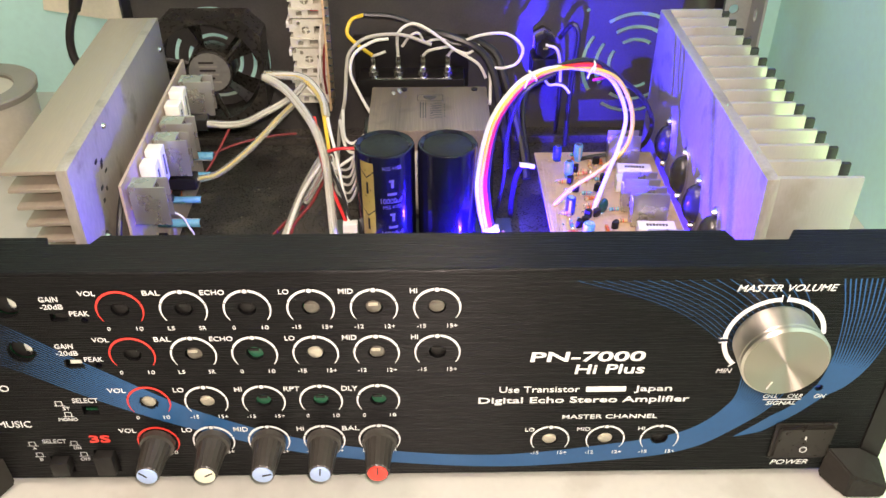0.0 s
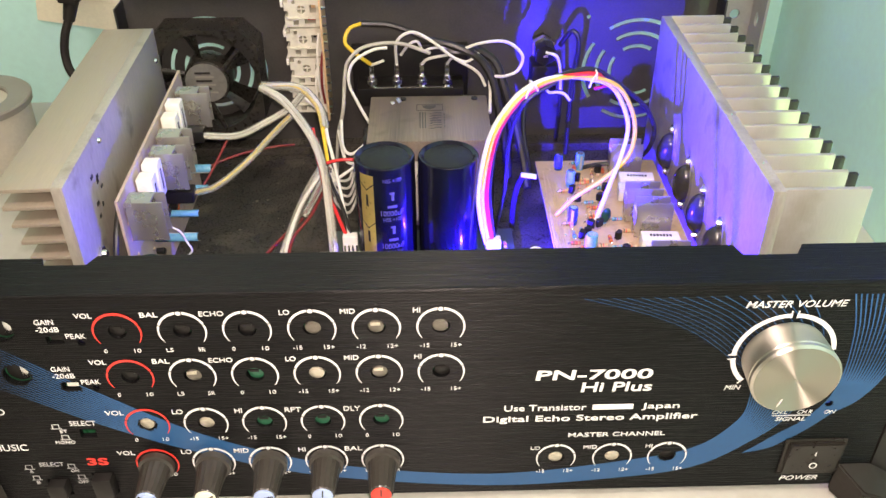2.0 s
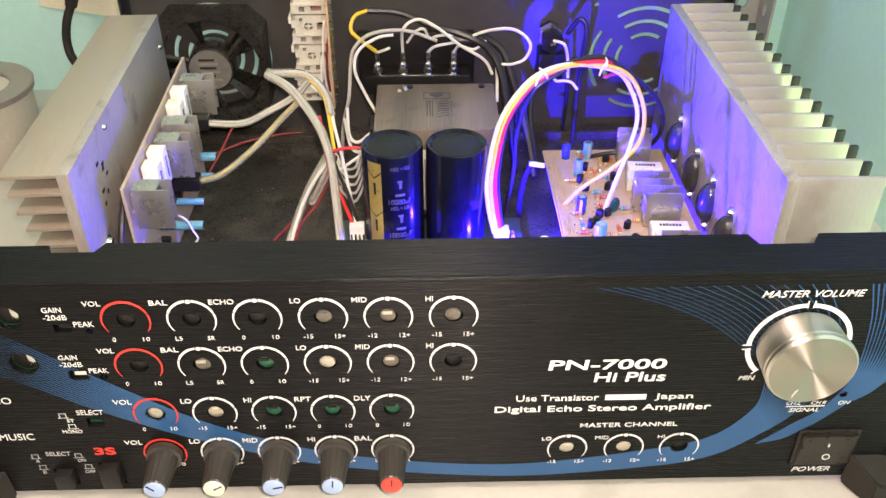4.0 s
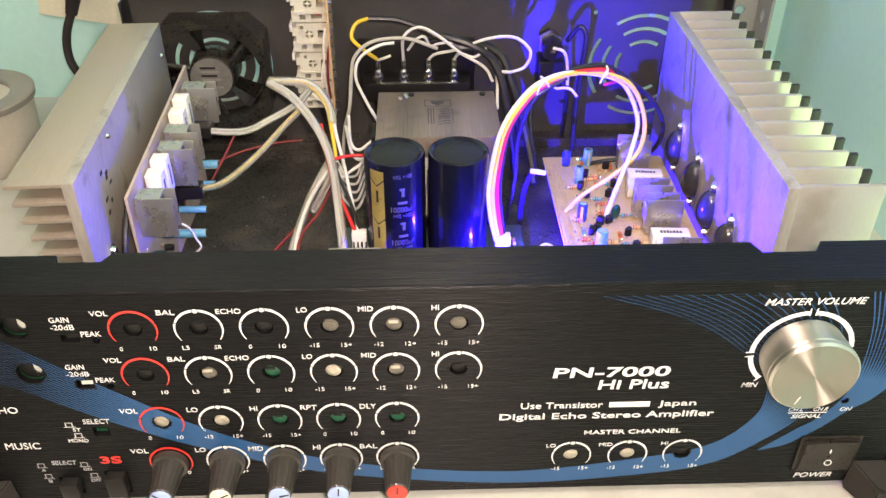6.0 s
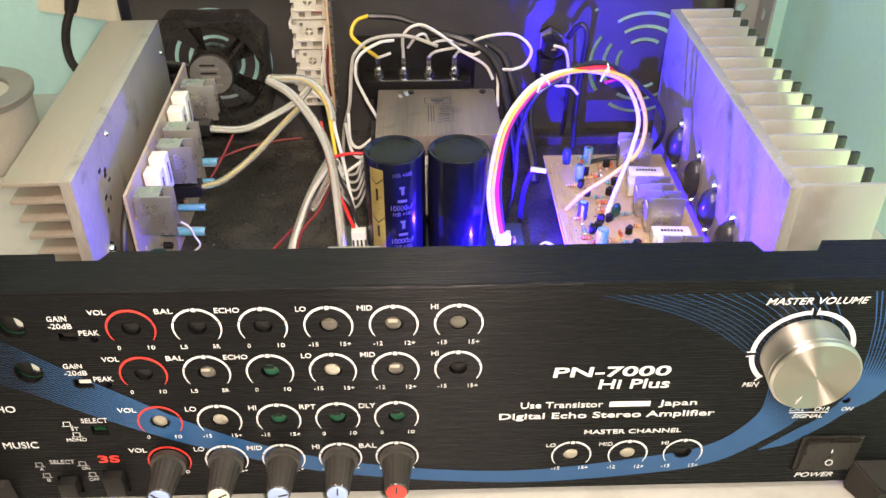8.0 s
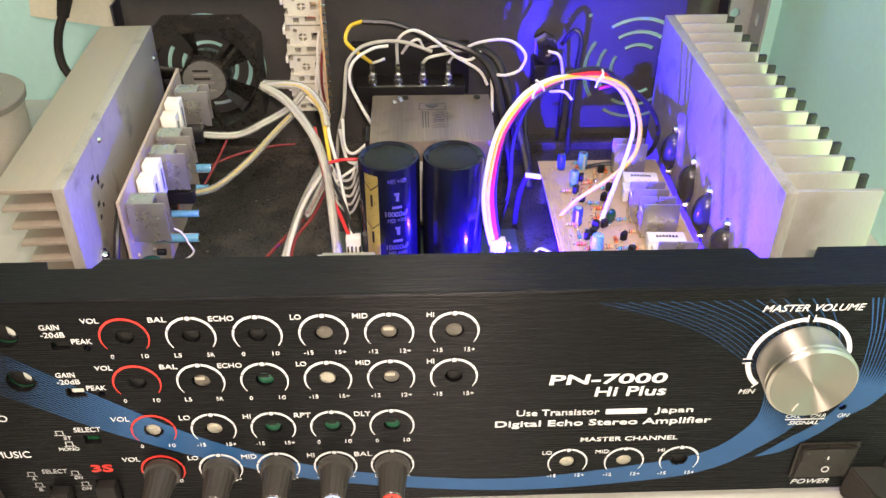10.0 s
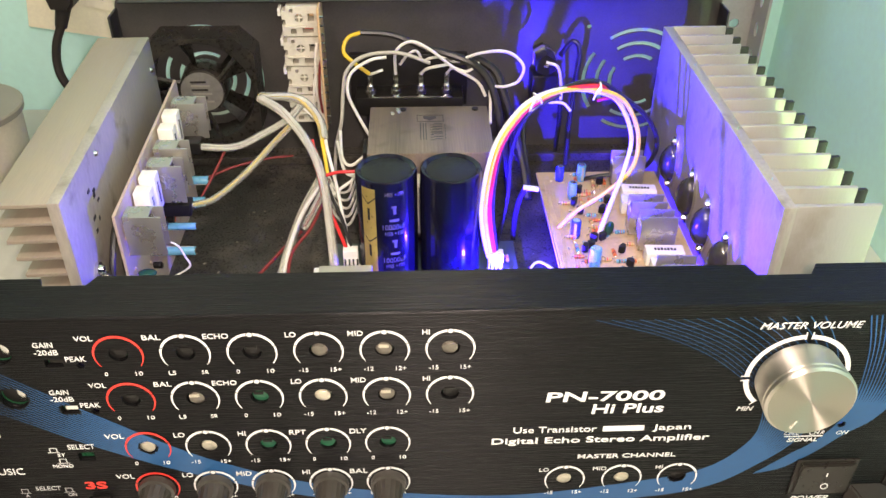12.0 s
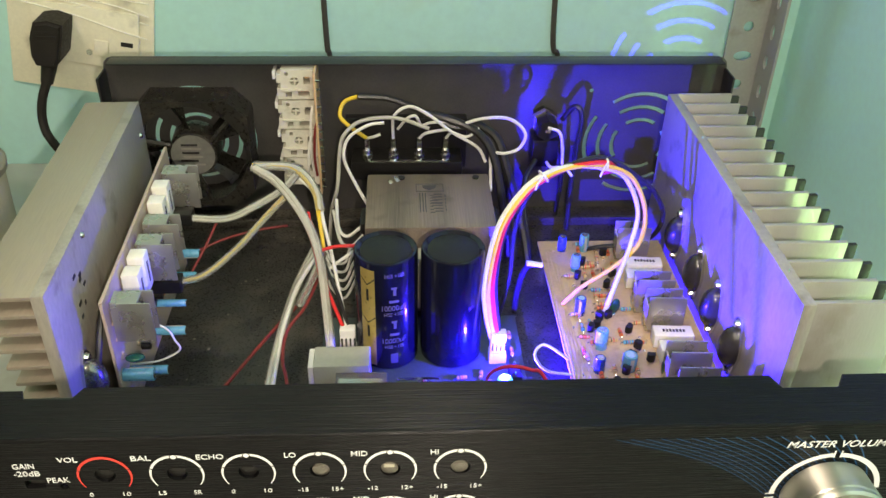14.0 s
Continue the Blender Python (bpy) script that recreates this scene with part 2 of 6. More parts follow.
def plate_with_holes(outline, holes, y, thick):
    """A plate in the x-z plane, from y to y + thick; holes are ('o', x, z, r) or ('p', points)."""
    bm = bmesh.new()
    edges = poly_loop(bm, outline, y)
    for h in holes:
        edges += ring_loop(bm, *h[1:4], y=y) if h[0] == "o" else poly_loop(bm, h[1], y)
    made = bmesh.ops.triangle_fill(bm, use_beauty=True, use_dissolve=False, edges=edges)
    faces = [g for g in made["geom"] if isinstance(g, bmesh.types.BMFace)]
    ext = bmesh.ops.extrude_face_region(bm, geom=faces)
    bmesh.ops.translate(bm, vec=(0, thick, 0), verts=[g for g in ext["geom"] if isinstance(g, bmesh.types.BMVert)])
    return bm


def rect(x0, z0, x1, z1):
    return [(x0, z0), (x1, z0), (x1, z1), (x0, z1)]


def lettering(words, x0, x1, z0, z1, parent, mat=None, y=-0.0003, slant=0.0, bold=0.0, name="lettering"):
    """Words set to fill the width x0..x1 and the height z0..z1 of the panel's face."""
    cu = bpy.data.curves.new("letters", "FONT")
    cu.body, cu.size, cu.resolution_u, cu.offset = words, 1.0, 3, bold
    cu.extrude = 0.02
    ob = new("letters", cu)
    dg = bpy.context.evaluated_depsgraph_get()
    me = bpy.data.meshes.new_from_object(ob.evaluated_get(dg))
    bpy.data.objects.remove(ob)
    bpy.data.curves.remove(cu)
    xs, ys = [v.co.x for v in me.vertices], [v.co.y for v in me.vertices]
    ax, ay = (x1 - x0) / max(1e-6, max(xs) - min(xs)), (z1 - z0) / max(1e-6, max(ys) - min(ys))
    lx, ly = min(xs), min(ys)
    for v in me.vertices:
        h = (v.co.y - ly) * ay
        v.co = (x0 + (v.co.x - lx) * ax + slant * h, y - v.co.z * 0.004, z0 + h)
    me.materials.clear()
    me.materials.append(mat or WHITE_INK)
    return part(name, me, None, parent)


def arc_print(bm, x, z, r0, r1, a0, a1, y=-0.0003, taper=0.0, n=36):
    """A printed arc, from a0 to a1 degrees, of which the ends may thin out."""
    rows = []
    for k in range(n + 1):
        f = k / n
        a = radians(a0 + (a1 - a0) * f)
        w = (r1 - r0) * (1 - taper * abs(2 * f - 1) ** 2)
        rows.append([bm.verts.new((x + r * math.cos(a), y, z + r * math.sin(a))) for r in (r1 - w, r1)])
    for p, q in zip(rows, rows[1:]):
        bm.faces.new((p[0], q[0], q[1], p[1]))
    return bm

# ---- the room ----
WALL_Y, WALL_X, TABLE_Z = 0.44, 0.307, 0.0195


def room():
    solid("table", box((-0.75, -0.75, -0.03), (WALL_X, WALL_Y, TABLE_Z), 0.002), TABLE, "pale laminate table top with faint stains", "table", kind="structure")
    solid("wall_north", box((-1.6, WALL_Y, -0.75), (WALL_X + 0.1, WALL_Y + 0.1, 1.7)), TEAL, "glossy teal painted wall behind the amplifier", "wall", kind="structure")
    solid("wall_east", box((WALL_X, -1.9, -0.75), (WALL_X + 0.1, WALL_Y, 1.7)), TEAL, "glossy teal painted side wall", "wall", kind="structure")
    solid("wall_west", box((-1.7, -1.9, -0.75), (-1.6, WALL_Y + 0.1, 1.7)), PLASTER, "plain cream painted wall", "wall", kind="structure")
    solid("wall_south", box((-1.7, -2.0, -0.75), (WALL_X + 0.1, -1.9, 1.7)), PLASTER, "plain cream painted wall", "wall", kind="structure")
    solid("ceiling", box((-1.7, -2.0, 1.7), (WALL_X + 0.1, WALL_Y + 0.1, 1.8)), PLASTER, "plain white ceiling", "ceiling", kind="structure")
    solid("floor", box((-1.7, -2.0, -0.8), (WALL_X + 0.1, WALL_Y + 0.1, -0.75)), PLASTER, "plain pale floor", "floor", kind="structure")


room()

# ---- the amplifier's case ----
P_L, P_R, P_B, P_T = -0.203, 0.2085, 0.026, 0.146
PITCH = 0.0257
amp = thing("amplifier", (0.005, 0.17, 0.0), "opened black karaoke amplifier with brushed front panel", "amplifier")

KNOB_X = [-0.1165 + PITCH * k for k in range(6)]
ROW_A, ROW_B, ROW_C, ROW_D = 0.1275, 0.1030, 0.0750, 0.0500
C_X = [-0.1150 + 0.0252 * k for k in range(5)]
D_X = [-0.1155 + 0.0252 * k for k in range(5)]
M_X = [0.0635, 0.0890, 0.1140]
M_Z = 0.0482
MV = (0.1535, 0.109)


def front_panel():
    holes = [("o", x, z, 0.0037) for z in (ROW_A, ROW_B) for x in KNOB_X]
    holes += [("o", x, ROW_C, 0.0036) for x in C_X] + [("o", x, M_Z, 0.0036) for x in M_X]
    holes += [("o", -0.1625, 0.129, 0.0056), ("o", -0.1625, 0.105, 0.0056), ("o", -0.132, 0.122, 0.0016), ("o", -0.132, 0.097, 0.0016), ("o", 0.1803, 0.0792, 0.0016)]
    holes += [("p", rect(-0.1455, 0.1215, -0.1385, 0.1255)), ("p", rect(-0.1455, 0.0960, -0.1385, 0.1005)), ("p", rect(-0.1452, 0.0675, -0.1382, 0.0728))]
    holes += [("p", rect(-0.1675, 0.030, -0.1575, 0.041)), ("p", rect(-0.1465, 0.030, -0.1365, 0.0445))]
    face = part("front_panel", plate_with_holes([(P_L, P_B), (P_R, P_B), (P_R, P_T - 0.001), (P_L, P_T - 0.001)], holes, 0.0, 0.0028), BRUSHED, amp, "black brushed aluminium front panel with printed scales", smooth=False)
    # top flange of the panel with its two notches over the heat sinks
    bm = bmesh.new()
    back = [(P_L, 0.0255), (-0.150, 0.0255), (-0.148, 0.0205), (-0.131, 0.0205), (-0.128, 0.0265), (0.1335, 0.0265), (0.1362, 0.0195), (0.1580, 0.0195), (0.1625, 0.0265), (P_R, 0.0265)]
    pts = [(P_L, 0.0006), (P_R, 0.0006)] + back[::-1]
    v = [bm.verts.new((x, y, P_T)) for x, y in pts]
    f = bm.faces.new(v)
    ext = bmesh.ops.extrude_face_region(bm, geom=[f])
    bmesh.ops.translate(bm, vec=(0, 0, -0.0022), verts=[g for g in ext["geom"] if isinstance(g, bmesh.types.BMVert)])
    bmesh.ops.bevel(bm, geom=[e for e in bm.edges if abs(e.verts[0].co.z - e.verts[1].co.z) < 1e-6], offset=0.0005, segments=1, affect="EDGES")
    part("top_flange", bm, FLANGE, amp, "black brushed top flange with worn edge")
    part("flange_lip", box((P_L + 0.002, 0.0215, 0.128), (0.1330, 0.0235, 0.1437), 0.0004), BLACK, amp)
    # round nosing along the panel's upper edge
    part("panel_edge", rod((P_L, 0.0011, P_T - 0.0012), (P_R, 0.0011, P_T - 0.0012), 0.0013, n=12), BRUSHED, amp)
    for sx, name in ((P_L, "cheek"), (P_R, "cheek")):
        s = -1 if sx < 0 else 1
        bm = bmesh.new()
        prof = [(0.0, 0.0), (0.030, 0.0), (0.030, 0.126), (0.0, 0.126)]
        lo = [bm.verts.new((sx + s * 0.0003, y, 0.0195 + z)) for y, z in prof]
        hi = [bm.verts.new((sx + s * 0.0125, y, 0.0195 + z)) for y, z in prof]
        bm.faces.new(lo)
        bm.faces.new(hi)
        for k in range(len(prof)):
            j = (k + 1) % len(prof)
            bm.faces.new((lo[k], lo[j], hi[j], hi[k]))
        bmesh.ops.recalc_face_normals(bm, faces=bm.faces)
        bmesh.ops.bevel(bm, geom=list(bm.edges), offset=0.0012, segments=2, affect="EDGES")
        ck = part(name, bm, MATT_BLACK, amp, "black plastic end cheek with projecting foot")
        bm = bmesh.new()
        pts = [(-0.0145, 0.0, 0.0405), (0.0010, 0.0, 0.0405), (-0.0060, -0.0130, 0.0345), (-0.0155, 0.0, 0.0230), (-0.0060, -0.0130, 0.0198), (0.0125, -0.0130, 0.0198), (0.0125, 0.0, 0.0330), (0.0125, -0.0130, 0.0270), (-0.0120, 0.0, 0.0198), (0.0125, 0.0, 0.0198)]
        pts = [(sx + s * a, b, c) for a, b, c in pts]
        bmesh.ops.convex_hull(bm, input=[bm.verts.new(q) for q in pts])
        bmesh.ops.bevel(bm, geom=list(bm.edges), offset=0.0008, segments=2, affect="EDGES")
        part("foot_wedge", bm, RUBBER, ck)
    return face


panel = front_panel()
part("bottom_plate", box((-0.196, 0.0032, P_B + 0.002), (0.207, 0.345, P_B + 0.0035)), DUSTY, amp, "dusty black steel bottom plate")
for fx, fy in ((-0.17, 0.03), (0.18, 0.03), (-0.17, 0.32), (0.18, 0.32)):
    part("foot", rod((fx, fy, TABLE_Z), (fx, fy, P_B + 0.002), 0.012, 0.014, 20), RUBBER, amp)
for k, yy in enumerate((0.052, 0.318)):
    part("floor_rib", box((-0.19, yy, P_B + 0.0035), (0.2, yy + 0.004, P_B + 0.010), 0.0008), DUSTY, amp)


def rear_panel():
    cx, cz = 0.1655, 0.083
    holes = []

    def slots(x, z):
        for k, r in enumerate((0.0178, 0.0278, 0.0378)):
            for q in range(4):
                mid, half = 45 + 90 * q + 45, 33 + 0.5 * k
                outer = [(x + (r + 0.0030) * math.cos(radians(a)), z + (r + 0.0030) * math.sin(radians(a))) for a in np.linspace(mid - half, mid + half, 12)]
                inner = [(x + r * math.cos(radians(a)), z + r * math.sin(radians(a))) for a in np.linspace(mid + half, mid - half, 12)]
                holes.append(("p", outer + inner))

    slots(cx, cz)
    slots(-0.1515, 0.0885)
    holes.append(("o", 0.127, 0.125, 0.0016))
    L, R, B, T, c = -0.2085, 0.2205, P_B, 0.150, 0.007
    outline = [(L, B), (R, B), (R, T - c)] + [(R - c + c * math.cos(a), T - c + c * math.sin(a)) for a in (0.5, 1.0)] + [(R - c, T), (L + c, T)] + [(L + c - c * math.sin(a), T - c + c * math.cos(a)) for a in (0.5, 1.0)] + [(L, T - c)]
    part("rear_panel", plate_with_holes(outline, holes, 0.345, 0.0015), REAR_PAINT, amp, "black steel rear panel with slotted fan grilles", smooth=False)
    part("rear_lip", box((L + 0.006, 0.3325, T - 0.0012), (R - 0.006, 0.345, T), 0.0004), BLACK, amp)
    for x in (L, R - 0.0015):
        part("rear_flange", box((x, 0.326, B), (x + 0.0015, 0.345, T - 0.008), 0.0004), BLACK, amp)


rear_panel()

# ---- print on the front panel ----
def scale_print():
    def ring(x, z, red, r, name="scale_arc"):
        bm = arc_print(bmesh.new(), x, z, r * 0.875, r, 218, -38, taper=0.75)
        if not red:
            arc_print(bm, x, z + r * 0.93, 0.0, 0.0011, 0, 360, y=-0.0005, n=14)
        part(name, bm, RED_INK if red else WHITE_INK, panel, smooth=False)
        bm = bmesh.new()
        for a in (20, 160):
            ca, sa = math.cos(radians(a)), math.sin(radians(a))
            q = [(0.84 * r, -0.0002), (1.02 * r, -0.0002), (1.02 * r, 0.0002), (0.84 * r, 0.0002)]
            bm.faces.new([bm.verts.new((x + d * ca - w * sa, -0.0006, z + d * sa + w * ca)) for d, w in q])
        if not red:
            arc_print(bm, x, z + r * 0.93, 0.0011, 0.0014, 0, 360, y=-0.0006, n=14)
        part("scale_tick", bm, BLACK, panel, smooth=False)

    def numbers(x, z, a, b, wa, wb, r):
        zb = z - r - 0.0012
        lettering(a, x - 0.0066 - wa / 2, x - 0.0066 + wa / 2, zb, zb + 0.0021, panel)
        lettering(b, x + 0.0062 - wb / 2, x + 0.0062 + wb / 2, zb, zb + 0.0021, panel)

    kinds = (("0", "10", 0.0013, 0.0028), ("L5", "5R", 0.0028, 0.0028), ("-15", "15+", 0.0038, 0.0042), ("-12", "12+", 0.0038, 0.0042))
    top = [("VOL", 0.0078, 0), ("BAL", 0.0078, 1), ("ECHO", 0.0108, 0), ("LO", 0.0046, 2), ("MID", 0.0066, 3), ("HI", 0.0032, 2)]
    for z in (ROW_A, ROW_B):
        for x, (word, w, k) in zip(KNOB_X, top):
            ring(x, z, word == "VOL", 0.0098)
            xe = x - 0.0081
            lettering(word, xe - 0.9 * w, xe, z + 0.0073, z + 0.0098, panel, bold=0.006)
            numbers(x, z, *kinds[k], 0.0098)
    third = [("VOL", 0.0078, 0), ("LO", 0.0046, 2), ("HI", 0.0032, 2), ("RPT", 0.0070, 0), ("DLY", 0.0070, 0)]
    for x, (word, w, k) in zip(C_X, third):
        ring(x, ROW_C, word == "VOL", 0.0096)
        lettering(word, x - 0.0088 - w, x - 0.0088, ROW_C + 0.0060, ROW_C + 0.0087, panel, bold=0.004)
        numbers(x, ROW_C, *kinds[k], 0.0092)
    fourth = [("VOL", 0.0078, 0), ("LO", 0.0046, 2), ("MID", 0.0066, 3), ("HI", 0.0032, 2), ("BAL", 0.0078, 1)]
    for x, (word, w, k) in zip(D_X, fourth):
        ring(x, ROW_D, word == "VOL", 0.0096)
        lettering(word, x - 0.0088 - w, x - 0.0088, ROW_D + 0.0060, ROW_D + 0.0087, panel, bold=0.004)
        numbers(x, ROW_D, *kinds[k], 0.0072)
    for x, word, w, k in zip(M_X, ("LO", "MID", "HI"), (0.0042, 0.0060, 0.0030), (2, 3, 2)):
        ring(x, M_Z, False, 0.0090)
        lettering(word, x - 0.0075 - w, x - 0.0075, M_Z + 0.0056, M_Z + 0.0078, panel)
        numbers(x, M_Z, *kinds[k], 0.0086)
    for z in (0.1285, 0.1035):
        lettering("GAIN", -0.1478, -0.1402, z + 0.0034, z + 0.0060, panel, bold=0.003)
        lettering("-20dB", -0.1482, -0.1390, z - 0.0004, z + 0.0022, panel, bold=0.003)
        lettering("PEAK", -0.1372, -0.1293, z - 0.0040, z - 0.0014, panel, bold=0.003)
    lettering("ECHO", -0.1885, -0.1735, 0.0825, 0.0862, panel)
    lettering("MUSIC", -0.1850, -0.1700, 0.0602, 0.0642, panel)
    lettering("SELECT", -0.1482, -0.1370, 0.0752, 0.0780, panel)
    lettering("ST", -0.1535, -0.1503, 0.0708, 0.0728, panel)
    lettering("MONO", -0.1570, -0.1485, 0.0640, 0.0660, panel)
    lettering("SELECT", -0.1680, -0.1572, 0.0497, 0.0522, panel, GREY_INK)
    lettering("ON", -0.1550, -0.1515, 0.0455, 0.0474, panel, GREY_INK)
    lettering("OFF", -0.1535, -0.1490, 0.0378, 0.0398, panel, GREY_INK)
    lettering("A", -0.1735, -0.1718, 0.0455, 0.0474, panel, GREY_INK)
    lettering("B", -0.1722, -0.1706, 0.0380, 0.0400, panel, GREY_INK)
    lettering("3S", -0.1465, -0.1370, 0.0498, 0.0545, panel, RED_INK, bold=0.03)
    for x, z in ((-0.1545, 0.0735), (-0.1520, 0.0668), (-0.1730, 0.0480), (-0.1715, 0.0408), (-0.1540, 0.0482), (-0.1512, 0.0408)):
        bm = bmesh.new()
        for a, b in (((-0.0022, 0), (0.0022, 0)), ((-0.0014, 0), (-0.0014, 0.0026)), ((0.0014, 0), (0.0014, 0.0026)), ((-0.0014, 0.0026), (0.0014, 0.0026))):
            w = 0.0002
            bm.faces.new([bm.verts.new((x + p, -0.0003, z + q)) for p, q in ((a[0] - w, a[1] - w), (b[0] + w, a[1] - w), (b[0] + w, b[1] + w), (a[0] - w, b[1] + w))])
        part("button_symbol", bm, GREY_INK if z < 0.05 else WHITE_INK, panel, smooth=False)
    # model name and captions
    lettering("PN-7000", 0.0515, 0.1005, 0.0965, 0.1022, panel, bold=0.02, slant=0.12)
    lettering("Hi Plus", 0.0712, 0.1012, 0.0893, 0.0948, panel, bold=0.015, slant=0.1)
    lettering("Use Transistor", 0.0390, 0.0745, 0.0785, 0.0821, panel, bold=0.006)
    part("name_bar", box((0.0772, -0.0004, 0.0786), (0.0948, 0.0, 0.0814)), WHITE_INK, panel, "white bar in place of a maker's name")
    lettering("Japan", 0.0985, 0.1150, 0.0776, 0.0819, panel, bold=0.006)
    lettering("Digital Echo Stereo Amplifier", 0.0300, 0.1238, 0.0708, 0.0756, panel, bold=0.012)
    lettering("MASTER CHANNEL", 0.0680, 0.1110, 0.0617, 0.0643, panel, bold=0.008)
    lettering("MASTER VOLUME", 0.1330, 0.1730, 0.1338, 0.1372, panel, bold=0.004, slant=0.3)
    lettering("MIN", 0.1325, 0.1388, 0.0890, 0.0916, panel, slant=0.25)
    lettering("CH.L", 0.1562, 0.1628, 0.0735, 0.0757, panel, slant=0.3)
    lettering("CH.R", 0.1672, 0.1738, 0.0735, 0.0757, panel, slant=0.3)
    lettering("SIGNAL", 0.1585, 0.1718, 0.0692, 0.0715, panel, slant=0.3, bold=0.01)
    lettering("ON", 0.1790, 0.1838, 0.0732, 0.0755, panel, slant=0.3)
    lettering("POWER", 0.1690, 0.1868, 0.0295, 0.0326, panel, slant=0.3, bold=0.004)
    part("signal_bar", box((0.1568, -0.0004, 0.0723), (0.1738, 0.0, 0.0726)), WHITE_INK, panel)
    # broken arc round the volume knob
    for a, b in ((225, 186), (180, 93), (86, 5)):
        part("volume_arc", arc_print(bmesh.new(), *MV, 0.0195, 0.0216, a, b), WHITE_INK, panel, smooth=False)
    for a in (225, 186, 180, 93, 86):
        ca, sa = math.cos(radians(a)), math.sin(radians(a))
        bm = bmesh.new()
        bm.faces.new([bm.verts.new((MV[0] + d * ca - w * sa, -0.0004, MV[1] + d * sa + w * ca)) for d, w in ((0.0193, -0.0003), (0.0230, -0.0003), (0.0230, 0.0003), (0.0193, 0.0003))])
        part("volume_tick", bm, WHITE_INK, panel, smooth=False)


scale_print()


PUNCHED = [(x, ROW_C, 0.0037) for x in C_X] + [(x, M_Z, 0.0037) for x in M_X] + [(-0.1625, 0.105, 0.0057), (-0.1625, 0.129, 0.0057), (0.1803, 0.0792, 0.0017), (-0.132, 0.097, 0.0017)]
SLOTS = [(-0.1456, 0.0959, -0.1384, 0.1006)]


def swoosh():
    """Lines that sweep from both ends of the panel and merge to a blue band."""
    left_in = [(-0.197, 0.1400), (-0.169, 0.1225), (-0.131, 0.0940), (-0.089, 0.0663), (-0.036, 0.0467), (0.035, 0.0382)]
    left_out = [(-0.197, 0.1090), (-0.170, 0.0960), (-0.135, 0.0752), (-0.095, 0.0563), (-0.042, 0.0393), (0.035, 0.0302)]
    inner = left_in + [(0.0990, 0.0460), (0.1267, 0.0540), (0.1417, 0.0696), (0.1443, 0.0830), (0.1405, 0.0975), (0.1300, 0.1078), (0.1130, 0.1213), (0.0926, 0.1313), (0.0650, 0.1402)]
    outer = left_out + [(0.1000, 0.0345), (0.1300, 0.0415), (0.1500, 0.0560), (0.1630, 0.0700), (0.1700, 0.0880), (0.1715, 0.1030), (0.1700, 0.1180), (0.1655, 0.1300), (0.1600, 0.1402)]
    tail_in = [(0.1483, 0.0489), (0.1552, 0.0550), (0.1623, 0.0616), (0.1695, 0.0675), (0.1758, 0.0757), (0.1800, 0.0850), (0.1815, 0.0990), (0.1795, 0.1210), (0.1745, 0.1402)]
    tail_out = [(0.1484, 0.0485), (0.1595, 0.0517), (0.1662, 0.0565), (0.1740, 0.0631), (0.1833, 0.0731), (0.1930, 0.0815), (0.2005, 0.0960), (0.2050, 0.1180), (0.2078, 0.1402)]

    def band(name, one, two, n, left, right, thin):
        a = smooth_line([(x, 0, z) for x, z in one], 50)
        b = smooth_line([(x, 0, z) for x, z in two], 50)
        total = len(a) - 1
        for k in range(n):
            bm, rows = bmesh.new(), []
            for i, (p, q) in enumerate(zip(a, b)):
                u = i / total
                fill = 0.5 * max(thin, min(1.04, 1.04 - 9 * (left - u), 1.04 - 8 * (u - right)))
                lo, hi = p.lerp(q, (k + 0.5 - fill) / n), p.lerp(q, (k + 0.5 + fill) / n)
                if max(lo.x, hi.x) < P_L + 0.001 or max(lo.z, hi.z) > 0.1402:
                    continue
                mid = (lo + hi) / 2
                gap = any((mid.x - hx) ** 2 + (mid.z - hz) ** 2 < hr * hr for hx, hz, hr in PUNCHED) or any(x0 < mid.x < x1 and z0 < mid.z < z1 for x0, z0, x1, z1 in SLOTS)
                rows.append(None if gap else [bm.verts.new((v.x, -0.00012, v.z)) for v in (lo, hi)])
            for r, s in zip(rows, rows[1:]):
                if r and s:
                    bm.faces.new((r[0], s[0], s[1], r[1]))
            part(name, bm, BLUE_INK, panel, smooth=False)

    band("swoosh_line", inner, outer, 17, 0.18, 0.58, 0.11)
    band("swoosh_tail", tail_in, tail_out, 15, -1.0, 0.70, 0.3)


swoosh()


# ---- controls ----
def fluted(bm, x, z, y0, y1, r0, r1, n=18, depth=0.05):
    rows = []
    for y, r in ((y0, r0), (y0 - 0.003, r0), (y0 - 0.0035, r0 * 0.86), (y1 + 0.0006, r1), (y1, r1 * 0.9)):
        flute = depth if y < y0 - 0.003 else 0
        rows.append([bm.verts.new((x + rr * math.cos(a), y, z + rr * math.sin(a))) for a, rr in ((2 * math.pi * k / (2 * n), r * (1 - flute * (k % 2))) for k in range(2 * n))])
    for p, q in zip(rows, rows[1:]):
        for k in range(2 * n):
            j = (k + 1) % (2 * n)
            bm.faces.new((p[k], p[j], q[j], q[k]))
    bm.faces.new(rows[0])
    bm.faces.new(rows[-1])
    return bm


